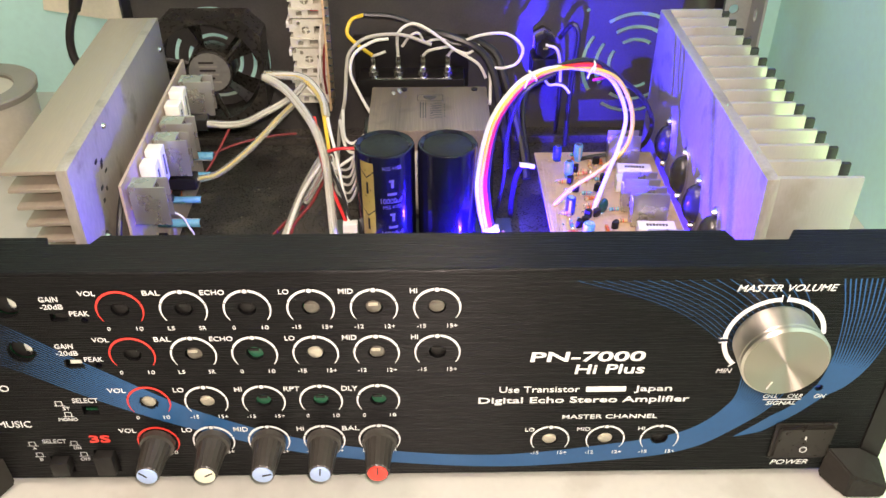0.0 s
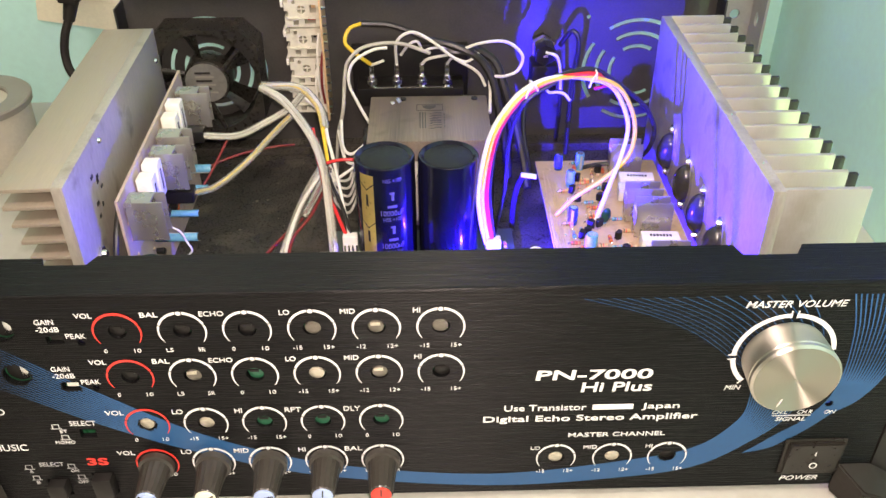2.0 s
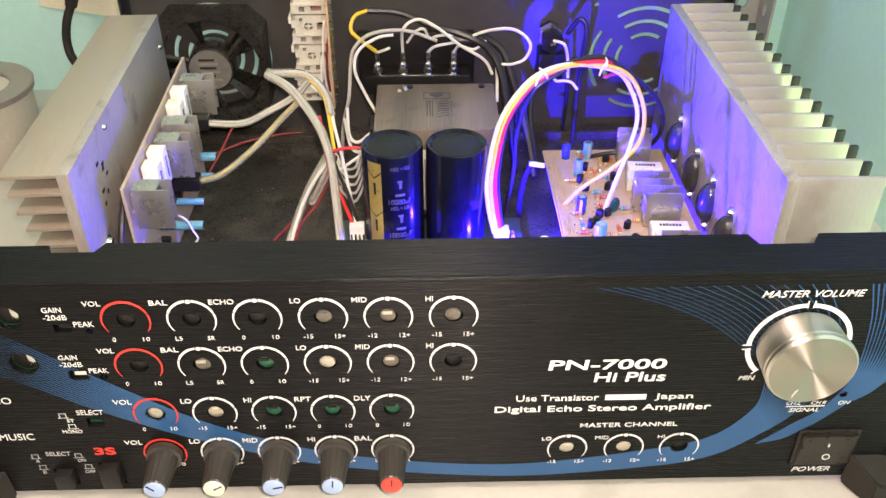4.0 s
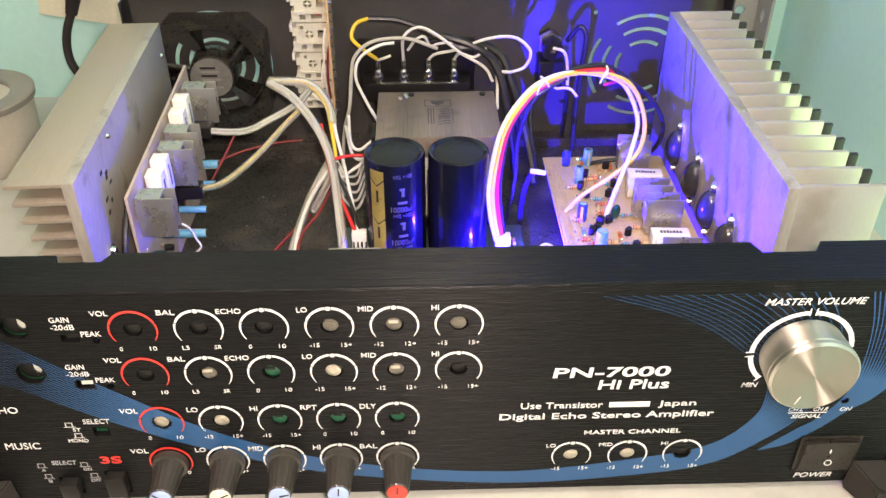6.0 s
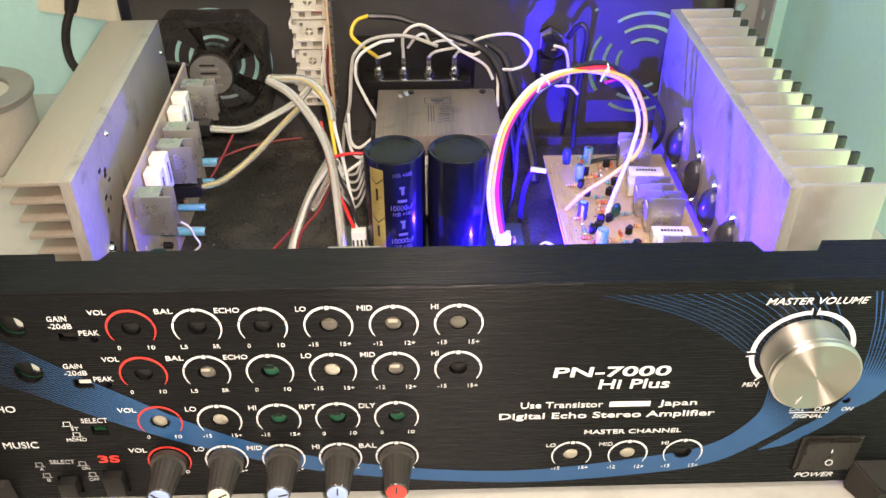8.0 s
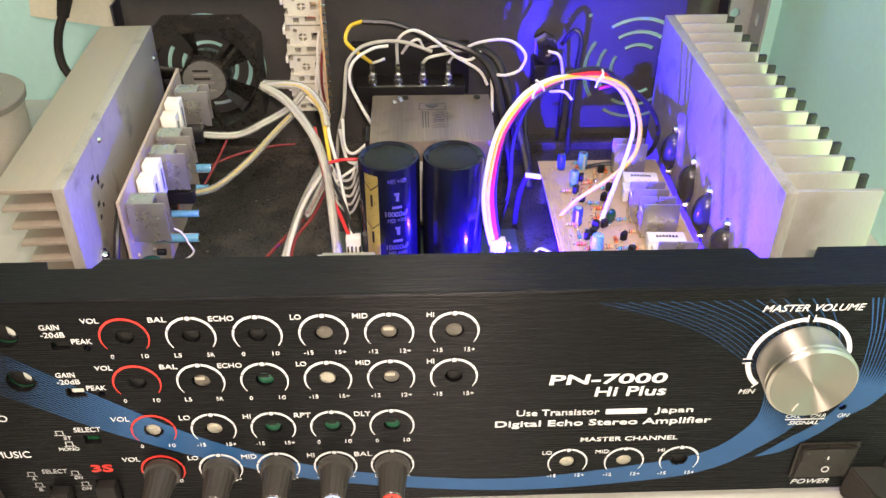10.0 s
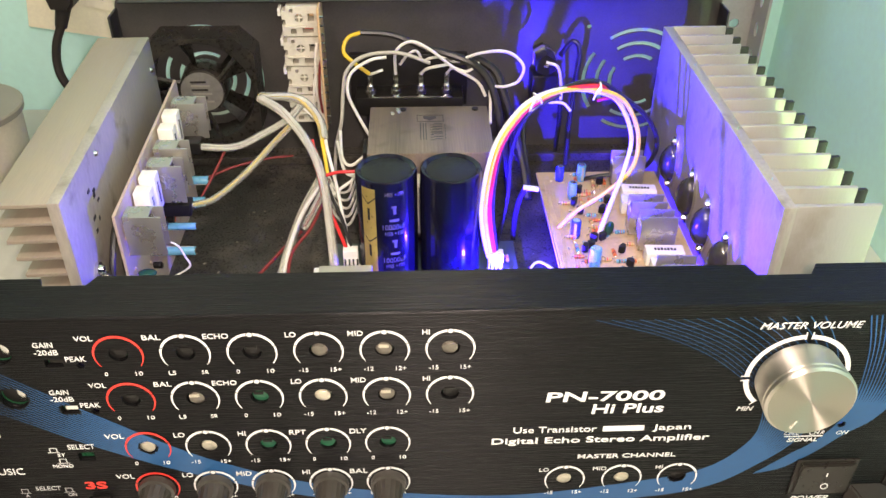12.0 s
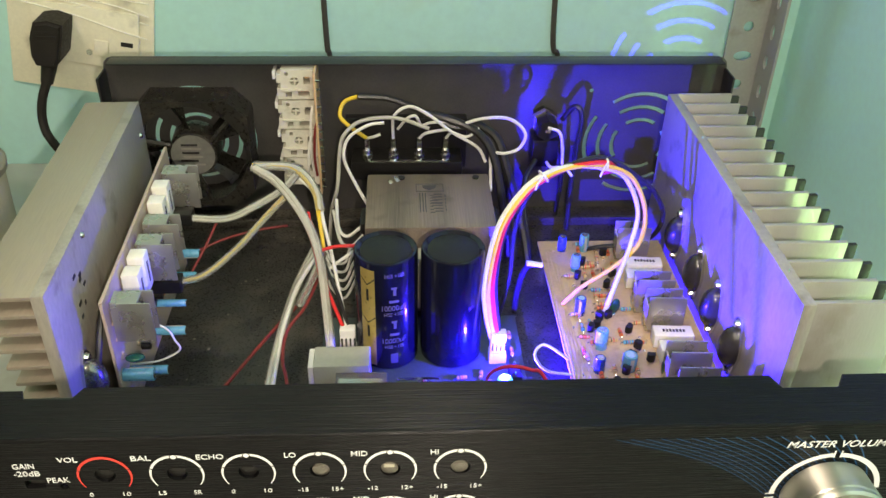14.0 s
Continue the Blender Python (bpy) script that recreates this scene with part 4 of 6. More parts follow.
def left_board():
    x0, x1 = -0.1566, -0.1550
    g = "parts on the upright amplifier board"
    b = thing("amplifier_board", (-0.155, 0.2, FLOOR), "pale amplifier circuit board standing upright on edge", "circuit board")
    bm = bmesh.new()
    prof = [(0.1235, FLOOR), (0.2750, FLOOR), (0.2750, 0.1185), (0.1235, 0.1110)]
    lo, hi = [bm.verts.new((x0, y, z)) for y, z in prof], [bm.verts.new((x1, y, z)) for y, z in prof]
    bm.faces.new(lo)
    bm.faces.new(hi)
    for k in range(4):
        j = (k + 1) % 4
        bm.faces.new((lo[k], lo[j], hi[j], hi[k]))
    part("board", bm, PALE_BOARD, b)
    rng = random.Random(5)
    for k in range(36):
        y, z = rng.uniform(0.13, 0.265), rng.uniform(0.045, 0.1)
        part("solder_pad", rod((x1, y, z), (x1 + 0.0007, y, z), 0.0012, 0.0005, 8), TRACKS, b)
    out = Matrix.Rotation(radians(90), 4, "Y")
    # local z of a component points away from the board, its x downwards
    T = lambda y, z, a=0: Matrix.Translation((x1, y, z)) @ out @ Matrix.Rotation(radians(a), 4, "Z")  # noqa: E731
    for y, z in ((0.1560, 0.0965), (0.1690, 0.0985), (0.2180, 0.1030), (0.2310, 0.1060)):
        cement_resistor(T(y, z), g)
    for y, z, h in ((0.1320, 0.0965, 0.022), (0.1830, 0.0975, 0.022), (0.2010, 0.0990, 0.022), (0.2520, 0.1030, 0.023)):
        flag_cooler(T(y, z), g, 0.024, h)
    for y, z, mat, h, r, w in ((0.1290, 0.0600, BLUE_CAN, 0.016, 0.0036, "light blue"), (0.1650, 0.0600, BLUE_CAN, 0.025, 0.0026, "light blue"), (0.2000, 0.0720, BLUE_CAN, 0.026, 0.0028, "light blue"), (0.2150, 0.0780, BLUE_CAN, 0.026, 0.0028, "light blue"),
                               (0.1390, 0.0540, BLUE_CAN, 0.020, 0.0026, "light blue"), (0.1850, 0.0640, BLUE_CAN, 0.022, 0.0022, "light blue")):
        can_capacitor(T(y, z, rng.uniform(0, 360)), mat, h, r, g, w)
    film_capacitor(T(0.1330, 0.0680, 80), GREEN_FILM, g, "dark green")
    for y, z in ((0.1560, 0.0570), (0.1600, 0.0720), (0.1790, 0.0690), (0.1930, 0.0640), (0.2080, 0.0680), (0.2230, 0.0740), (0.2360, 0.0800)):
        small_transistor(T(y, z, rng.uniform(0, 360)), g)
    for k in range(22):
        axial_resistor(T(rng.uniform(0.135, 0.25), rng.uniform(0.05, 0.082), rng.choice((0, 90))), rng.choice((BEIGE, ORANGE, GOLD)), g)
    for y, z in ((0.1880, 0.0760), (0.2330, 0.0930)):
        c = solid("wire_connector", box((x1, y - 0.005, z - 0.004), (x1 + 0.021, y + 0.005, z + 0.004), 0.0006), MATT_BLACK, "black plug connector on the upright board", "connector", g)


left_board()


# ---- power supply ----
def supply_board():
    b = thing("supply_board", (0.0, 0.165, FLOOR), "grey-green power supply board under the capacitors", "circuit board")
    part("board", box((-0.0560, 0.1150, 0.0330), (0.0620, 0.2060, 0.0346), 0.0002), TEAL_BOARD, b)
    for x, y in ((-0.05, 0.12), (0.055, 0.12), (-0.05, 0.2), (0.055, 0.2)):
        part("standoff", rod((x, y, FLOOR), (x, y, 0.033), 0.0028, n=6), CHROME, b)
    for k in range(3):
        part("track", box((-0.012 + 0.004 * k, 0.1480 - 0.0045 * k, 0.0346), (0.012 + 0.003 * k, 0.1500 - 0.0045 * k, 0.0350)), CHROME, b)


supply_board()


def supply_parts():
    z = 0.0346
    b = thing("bridge_rectifier", (0.004, 0.1265, z), "black bridge rectifier in front of the capacitors", "rectifier")
    part("body", box((-0.0090, 0.1235, z + 0.002), (0.0130, 0.1290, z + 0.0150), 0.0006), MATT_BLACK, b)
    for k in range(4):
        part("lead", rod((-0.0065 + 0.0055 * k, 0.1262, z - 0.0002), (-0.0065 + 0.0055 * k, 0.1262, z + 0.003), 0.0006, n=6), CHROME, b)
    part("clip", box((-0.0060, 0.1225, z + 0.004), (0.0100, 0.1235, z + 0.0165), 0.0003), CHROME, b)
    for x, y, mat, w in ((0.0210, 0.1330, DARK_BLUE_CAN, "dark blue"), (0.0310, 0.1270, BLUE_CAN, "light blue"), (0.0390, 0.1380, DARK_BLUE_CAN, "dark blue")):
        can_capacitor(pose(x, y, z, 0, 0, 40), mat, 0.007, 0.0030, "parts on the supply board", w)
    for x, y, a in ((0.0250, 0.1480, 10), (0.0360, 0.1500, 80), (-0.0120, 0.1400, 0), (0.0030, 0.1450, 5), (0.0560, 0.1700, 90), (0.0560, 0.1850, 90)):
        axial_resistor(pose(x, y, z, 0, 0, a), CLEAR if x < 0.01 else BEIGE, "parts on the supply board")


supply_parts()


def filter_capacitor(x, y, label, gold):
    c = thing("filter_capacitor", (x, y, 0.0346), label, "capacitor", "large filter capacitors")
    r, zb, zt = 0.0177, 0.0346, 0.1085
    bm, n = bmesh.new(), 48
    prof = [(zb, r * 0.93), (zb + 0.0015, r), (zt - 0.0016, r), (zt - 0.0004, r * 0.965), (zt, r * 0.92), (zt - 0.0006, r * 0.86), (zt - 0.0014, r * 0.80)]
    rows = [[bm.verts.new((x + q * math.cos(2 * math.pi * k / n), y + q * math.sin(2 * math.pi * k / n), z)) for k in range(n)] for z, q in prof]
    for p, q in zip(rows, rows[1:]):
        for k in range(n):
            bm.faces.new((p[k], p[(k + 1) % n], q[(k + 1) % n], q[k]))
    bm.faces.new(rows[0])
    part("can", bm, SLEEVE, c)
    part("top_disc", rod((x, y, zt - 0.0022), (x, y, zt - 0.0013), r * 0.80, n=40, bevel=0.0003), MATT_BLACK, c)

    def patch(a0, a1, z0, z1, mat, name, rr=1.008):
        bm = bmesh.new()
        row = [[bm.verts.new((x + r * rr * math.cos(radians(a)), y + r * rr * math.sin(radians(a)), z)) for z in (z0, z1)] for a in np.linspace(a0, a1, 8)]
        for p, q in zip(row, row[1:]):
            bm.faces.new((p[0], q[0], q[1], p[1]))
        part(name, bm, mat, c, smooth=False)

    def words(text, a_mid, z0, h, width):
        me_ob = lettering(text, -width / 2, width / 2, z0, z0 + h, c, CAN_INK, y=0.0)
        for v in me_ob.data.vertices:
            a = radians(a_mid) + v.co.x / r
            v.co = (x + (r * 1.012) * math.cos(a), y + (r * 1.012) * math.sin(a), v.co.z)

    if gold:
        patch(220, 250, 0.038, 0.104, GOLD, "gold_band")
        for z in (0.058, 0.083):
            patch(233, 238, z, z + 0.008, BLACK, "minus_mark", 1.014)
        for z in (0.072, 0.098):
            for a0, dz in ((220, 0.0), (235, 0.0)):
                bm = bmesh.new()
                s = 1 if a0 == 220 else -1
                pts = [(a0 + 15 * f, z - (s * 0.0045 * (f - (0 if s > 0 else 1)))) for f in (0.0, 0.5, 1.0)]
                row = [[bm.verts.new((x + r * 1.014 * math.cos(radians(a)), y + r * 1.014 * math.sin(radians(a)), zz + e)) for e in (0, 0.0009)] for a, zz in pts]
                for p, q in zip(row, row[1:]):
                    bm.faces.new((p[0], q[0], q[1], p[1]))
                part("chevron", bm, BLACK, c, smooth=False)
        for z in (0.085, 0.062):
            patch(279, 289, z + 0.0070, z + 0.0085, DIM_INK, "logo_shape")
            patch(282.5, 288, z + 0.0030, z + 0.0070, DIM_INK, "logo_shape")
            patch(275, 293, z - 0.0020, z - 0.0002, DIM_INK, "maker_bar", 1.01)
            words("10000uF", 284, z - 0.0074, 0.0036, 0.0135)
            words("HSS +105", 284, z - 0.0112, 0.0026, 0.0110)
        words("HSS +105", 286, 0.0998, 0.0026, 0.0110)
        patch(276, 290, 0.040, 0.047, DIM_INK, "logo_shape")
    else:
        for a in (95, 140):
            patch(a, a + 14, 0.1065, 0.1073, GREY_INK, "print_bar", 0.99)


filter_capacitor(-0.0172, 0.1745, "tall black filter capacitor with gold stripe", True)
filter_capacitor(0.0198, 0.1745, "tall black filter capacitor turned away from its print", False)


def transformer():
    t = thing("transformer", (0.0095, 0.245, FLOOR), "laminated steel power transformer with stamped top", "transformer")
    part("core", box((-0.0300, 0.2125, FLOOR + 0.004), (0.0485, 0.2775, 0.0965), 0.0010), LAMINATION, t, "grey-brown stacked steel core")
    for y in (0.2095, 0.2778):
        part("coil", box((-0.0200, y if y > 0.25 else y - 0.011, 0.045), (0.0385, y + 0.011 if y > 0.25 else y + 0.0028, 0.084), 0.004), CREAM, t, "taped winding")
    for x in (-0.034, 0.0485):
        part("mounting_strap", box((x, 0.2350, FLOOR), (x + 0.004, 0.2550, 0.085), 0.0006), BLACK, t)
    for x, y in ((-0.008, 0.2715), (0.040, 0.2715)):
        part("core_screw", rod((x, y, 0.0960), (x, y, 0.0976), 0.0022, n=8), BLACK, t)
    # faded maker's stamp: a shield in a frame, rules and a line of illegible characters read from the side
    ink = lambda x0, y0, x1, y1: part("stamp_mark", box((x0, y0, 0.0962), (x1, y1, 0.09665)), FADED_INK, t)  # noqa: E731
    for x0, y0, x1, y1 in ((0.0010, 0.2545, 0.0185, 0.2550), (0.0010, 0.2635, 0.0185, 0.2640), (0.0010, 0.2550, 0.0015, 0.2635), (0.0180, 0.2550, 0.0185, 0.2635)):
        ink(x0, y0, x1, y1)
    bm = bmesh.new()
    bmesh.ops.convex_hull(bm, input=[bm.verts.new((0.0095 + a, 0.2595 + b, c)) for a, b in ((-0.0045, 0.0028), (0.0045, 0.0028), (0.0040, -0.0005), (0.0, -0.0034), (-0.0040, -0.0005)) for c in (0.0962, 0.09665)])
    part("stamp_shield", bm, FADED_INK, t)
    for x in (0.0030, 0.0048, 0.0064):
        ink(x, 0.2300, x + 0.0007, 0.2525)
    rng = random.Random(8)
    for k in range(7):
        y = 0.2290 + 0.0034 * k
        ink(0.0095, y, 0.0100 + rng.uniform(0.001, 0.007), y + 0.0007)
        ink(0.0095 + rng.uniform(0, 0.003), y + 0.0013, 0.0172, y + 0.0021)
    for k in range(5):
        ink(0.0188, 0.2310 + 0.0042 * k, 0.0194, 0.2335 + 0.0042 * k)
    for x, y, r in ((-0.0105, 0.2700, 0.0035), (-0.0150, 0.2665, 0.0022)):
        part("solder_blob", rod((x, y, 0.0962), (x + 0.001, y, 0.0972), r, r * 0.5, 12), SOLDER, t)


SOLDER = material("dull_solder", (0.50, 0.47, 0.40), 0.3, 0.8, 0.15, 120)
transformer()


def terminal_strip():
    t = thing("speaker_terminals", (-0.004, 0.33, 0.08), "black speaker terminal block with four metal posts on the rear panel", "terminal block")
    part("block", box((-0.0430, 0.3170, 0.0700), (0.0350, 0.3450, 0.0840), 0.0012), MATT_BLACK, t)
    part("backplate", box((-0.0470, 0.3380, 0.0680), (0.0390, 0.3450, 0.1080), 0.0010), MATT_BLACK, t)
    part("solder_rail", box((-0.0300, 0.3160, 0.0838), (0.0270, 0.3185, 0.0850), 0.0003), CHROME, t)
    for x in (-0.0315, -0.0133, 0.0047, 0.0230):
        p = part("post", rod((x, 0.3200, 0.0838), (x, 0.3200, 0.0930), 0.0030, 0.0026, 12, bevel=0.0005), CHROME, t)
        part("nut", rod((x, 0.3200, 0.0865), (x, 0.3200, 0.0895), 0.0038, n=6), CHROME, p)
        part("tag", box((x - 0.0017, 0.3192, 0.0925), (x + 0.0017, 0.3206, 0.1020), 0.0003), CHROME, p)


terminal_strip()


JACK_CREAM = material("cream_nylon", (0.66, 0.63, 0.52), 0.45, 0, 0.1, 90, spots=(0.08, (0.42, 0.38, 0.28), 80))


def input_board():
    t = thing("input_jack_board", (-0.079, 0.33, 0.09), "upright row of white input jacks with a circuit board", "connector")
    bm = bmesh.new()
    for k in range(4):
        z = 0.0600 + 0.0221 * k
        x0, x1 = -0.0915 + 0.0006 * (k % 2), -0.0662
        outline = [(x0, z), (x1, z), (x1, z + 0.0210), (x0 + 0.0030, z + 0.0210), (x0 + 0.0030, z + 0.0178), (x0, z + 0.0178), (x0, z + 0.0118), (x0 + 0.0024, z + 0.0118), (x0 + 0.0024, z + 0.0078), (x0, z + 0.0078)]
        cuts = [("p", rect(x0 + 0.0055, z + 0.0016, x0 + 0.0095, z + 0.0050)), ("p", rect(x0 + 0.0138, z + 0.0022, x0 + 0.0215, z + 0.0058)), ("o", x0 + 0.0118, z + 0.0128, 0.0030), ("p", rect(x0 + 0.0180, z + 0.0105, x0 + 0.0222, z + 0.0160)), ("p", rect(x0 + 0.0056, z + 0.0168, x0 + 0.0080, z + 0.0192))]
        f = part("jack_frame", plate_with_holes(outline, cuts, 0.3290, 0.0100), JACK_CREAM, t, smooth=False)
        part("jack_cross", box((x0 + 0.0088, 0.3300, z + 0.0122), (x0 + 0.0148, 0.3330, z + 0.0134), 0.0002), JACK_CREAM, f)
        part("jack_cross", box((x0 + 0.0112, 0.3302, z + 0.0098), (x0 + 0.0124, 0.3328, z + 0.0158), 0.0002), JACK_CREAM, f)
        part("jack_step", box((x0 + 0.0020, 0.3274, z + 0.0062), (x0 + 0.0170, 0.3292, z + 0.0076), 0.0004), JACK_CREAM, f)
        part("jack_contact", box((x0 + 0.0150, 0.3350, z + 0.0030), (x0 + 0.0205, 0.3362, z + 0.0050)), RED_WIRE if k % 2 else CHROME, f)
        part("jack_shell", box((x0 + 0.0030, 0.3392, z + 0.0010), (x1 - 0.0004, 0.3450, z + 0.0200), 0.0004), BEIGE if k % 2 else RUBBER, f)
    for k, (dx, mat) in enumerate(((0.0, WHITE_WIRE), (0.0022, DULL_RED), (-0.0025, WHITE_WIRE))):
        part("jack_lead", tube([(-0.0680 + dx, 0.3275, 0.122 - 0.012 * k), (-0.0695 + dx, 0.3245, 0.112 - 0.010 * k), (-0.0705 + dx, 0.3235, 0.090 - 0.006 * k), (-0.0700 + dx, 0.3275, 0.072 - 0.004 * k)], 0.0009, 7, 6), mat, t)
    part("board", box((-0.0655, 0.3180, 0.0580), (-0.0640, 0.3450, 0.1490), 0.0002), BEIGE, t)
    for k in range(4):
        z = 0.0660 + 0.0215 * k
        part("jack_edge", box((-0.0935, 0.3295, z + 0.010), (-0.0915, 0.3440, z + 0.0150), 0.0003), NYLON, t)
    for k in range(14):
        part("solder_pin", rod((-0.0640, 0.3215, 0.0620 + 0.0062 * k), (-0.0612, 0.3210, 0.0622 + 0.0062 * k), 0.0012, 0.0004, 6), CHROME, t)


input_board()


def fan(cx, cz, y0, y1, half, label, blades=True):
    f = thing("cooling_fan", (cx, (y0 + y1) / 2, cz - half), label, "fan", "cooling fans")
    c = 0.012
    outline = [(cx - half, cz - half + c), (cx - half + c, cz - half), (cx + half - c, cz - half), (cx + half, cz - half + c), (cx + half, cz + half - c), (cx + half - c, cz + half), (cx - half + c, cz + half), (cx - half, cz + half - c)]
    part("housing", plate_with_holes(outline, [("o", cx, cz, half * 0.93)], y0, y1 - y0), FAN_BLACK, f)
    h = part("hub", rod((cx, y1 - 0.004, cz), (cx, y0 + 0.002, cz), 0.0175, 0.0165, 32, bevel=0.001), FAN_BLACK, f)
    part("hub_label", rod((cx, y0 + 0.002, cz), (cx, y0 + 0.0017, cz), 0.0150, n=32), FAN_LABEL, h, "pale round fan label")
    rng = random.Random(2)
    for k in range(6):
        part("label_bar", box((cx - 0.009 + rng.uniform(0, 0.003), y0 + 0.0013, cz - 0.008 + 0.003 * k), (cx + 0.003 + rng.uniform(0, 0.005), y0 + 0.0016, cz - 0.0066 + 0.003 * k)), RUBBER if k % 2 else GREY_RIM, h)
    for k in range(3):
        a = radians(35 + 120 * k)
        part("strut", tube([(cx + 0.016 * math.cos(a), y0 + 0.003, cz + 0.016 * math.sin(a)), (cx + half * math.cos(a + 0.15), y0 + 0.003, cz + half * math.sin(a + 0.15))], 0.002, 6, 2), FAN_BLACK, f)
    for k in range(5):
        a = 2 * math.pi * k / 5 + 0.62
        bm = bmesh.new()
        rows = []
        for s in np.linspace(0, 1, 6):
            r = 0.017 + (half * 0.88 - 0.017) * s
            tw = 0.40 + 0.05 * s
            rows.append([bm.verts.new((cx + r * math.cos(a + da), yy, cz + r * math.sin(a + da))) for da, yy in ((-tw / 2, y0 + 0.007), (0, y0 + 0.010), (tw / 2, y1 - 0.005))])
        for p, q in zip(rows, rows[1:]):
            for j in range(2):
                bm.faces.new((p[j], q[j], q[j + 1], p[j + 1]))
        bmesh.ops.solidify(bm, geom=bm.faces[:], thickness=0.0012)
        part("blade", bm, FAN_BLACK, h)


FAN_BLACK = material("dusty_fan_plastic", (0.021, 0.019, 0.015), 0.30, 0, 0.3, 60, bump=0.1, spots=(0.3, (0.06, 0.05, 0.038), 60))
FAN_LABEL = material("pale_fan_label", (0.17, 0.165, 0.14), 0.4, 0.1, 0.2, 150)
fan(-0.1515, 0.0885, 0.3190, 0.3445, 0.0400, "black square cooling fan with pale hub label")


def mains_inlet():
    t = thing("mains_inlet", (0.095, 0.335, 0.08), "black mains inlet and fuse holder on the rear panel", "power inlet")
    part("inlet_body", box((0.0850, 0.3270, 0.0740), (0.1040, 0.3450, 0.0950), 0.0012), MATT_BLACK, t)
    n = part("fuse_holder", rod((0.0935, 0.3450, 0.1060), (0.0935, 0.3200, 0.1060), 0.0080, n=6), MATT_BLACK, t)
    part("fuse_nut", rod((0.0935, 0.3380, 0.1060), (0.0935, 0.3330, 0.1060), 0.0092, n=6), CHROME, n)
    part("solder_tag", box((0.0915, 0.3170, 0.1060), (0.0950, 0.3200, 0.1075)), CHROME, n)


mains_inlet()


def relay_boxes():
    r = thing("relay", (-0.042, 0.145, 0.0346), "grey relay box beside the capacitors", "relay")
    part("case", box((-0.0575, 0.1385, 0.0346), (-0.0265, 0.1555, 0.0545), 0.0007), GREY_BOX, r)
    part("end_cover", box((-0.0605, 0.1390, 0.0346), (-0.0575, 0.1550, 0.0535), 0.0004), NYLON, r)
    part("rivet", rod((-0.0395, 0.1384, 0.0480), (-0.0395, 0.1372, 0.0480), 0.0016, n=10), CHROME, r)
    r = thing("relay", (-0.03, 0.131, 0.0346), "clear plastic relay cover with metal contacts inside", "relay")
    part("cover", box((-0.0450, 0.1245, 0.0346), (-0.0170, 0.1365, 0.0520), 0.0007), CLEAR, r)
    part("coil", rod((-0.041, 0.1305, 0.0415), (-0.022, 0.1305, 0.0415), 0.0042, n=14), ORANGE, r)
    part("contact", box((-0.0430, 0.1270, 0.0465), (-0.0200, 0.1340, 0.0475)), CHROME, r)


relay_boxes()


def plug_connectors():
    for (x, y, z), word in (((0.0465, 0.1640, 0.0346), "white nylon plug lit by the blue lamp"), ((-0.0400, 0.1700, 0.0346), "white nylon plug with red and black wires")):
        c = thing("plug_connector", (x, y, z), word, "connector")
        part("header", box((x - 0.0050, y - 0.0035, z), (x + 0.0050, y + 0.0035, z + 0.0080), 0.0004), NYLON, c)
        part("plug", box((x - 0.0045, y - 0.0030, z + 0.0080), (x + 0.0045, y + 0.0030, z + 0.0215), 0.0005), NYLON, c)
        for k in range(4):
            part("pin", box((x - 0.0038 + 0.0024 * k, y - 0.0034, z + 0.010), (x - 0.0028 + 0.0024 * k, y - 0.0029, z + 0.016)), CHROME, c)
    l = thing("blue_led", LED_BASE, "glowing blue indicator lamp on the supply board", "led")
    x, y, z = LED_BASE
    part("lens", rod((x, y, z + 0.0010), (x, y, z + 0.0092), 0.0046, 0.0040, 20, bevel=0.0018), BLUE_GLOW, l)
    for dx in (-0.0012, 0.0012):
        part("lead", rod((x + dx, y, z), (x + dx, y, z + 0.0015), 0.0004, n=6), CHROME, l)
    h = thing("pin_header", (0.0545, 0.1500, 0.0346), "small black pin header with white frame", "connector")
    part("frame", box((0.0520, 0.1440, 0.0346), (0.0590, 0.1560, 0.0390), 0.0005), MATT_BLACK, h)
    for k in range(3):
        part("pin", rod((0.0555, 0.1460 + 0.004 * k, 0.0388), (0.0555, 0.1460 + 0.004 * k, 0.0415), 0.0006, n=6), CHROME, h)


LED_BASE = (LED[0], LED[1], 0.0346)
plug_connectors()


# ---- wires ----
def wire(name, points, r, mat, label, group="", flat=1.0):
    return solid(name, tube(points, r, 8, 8, flat=flat), mat, label, "wire", group)


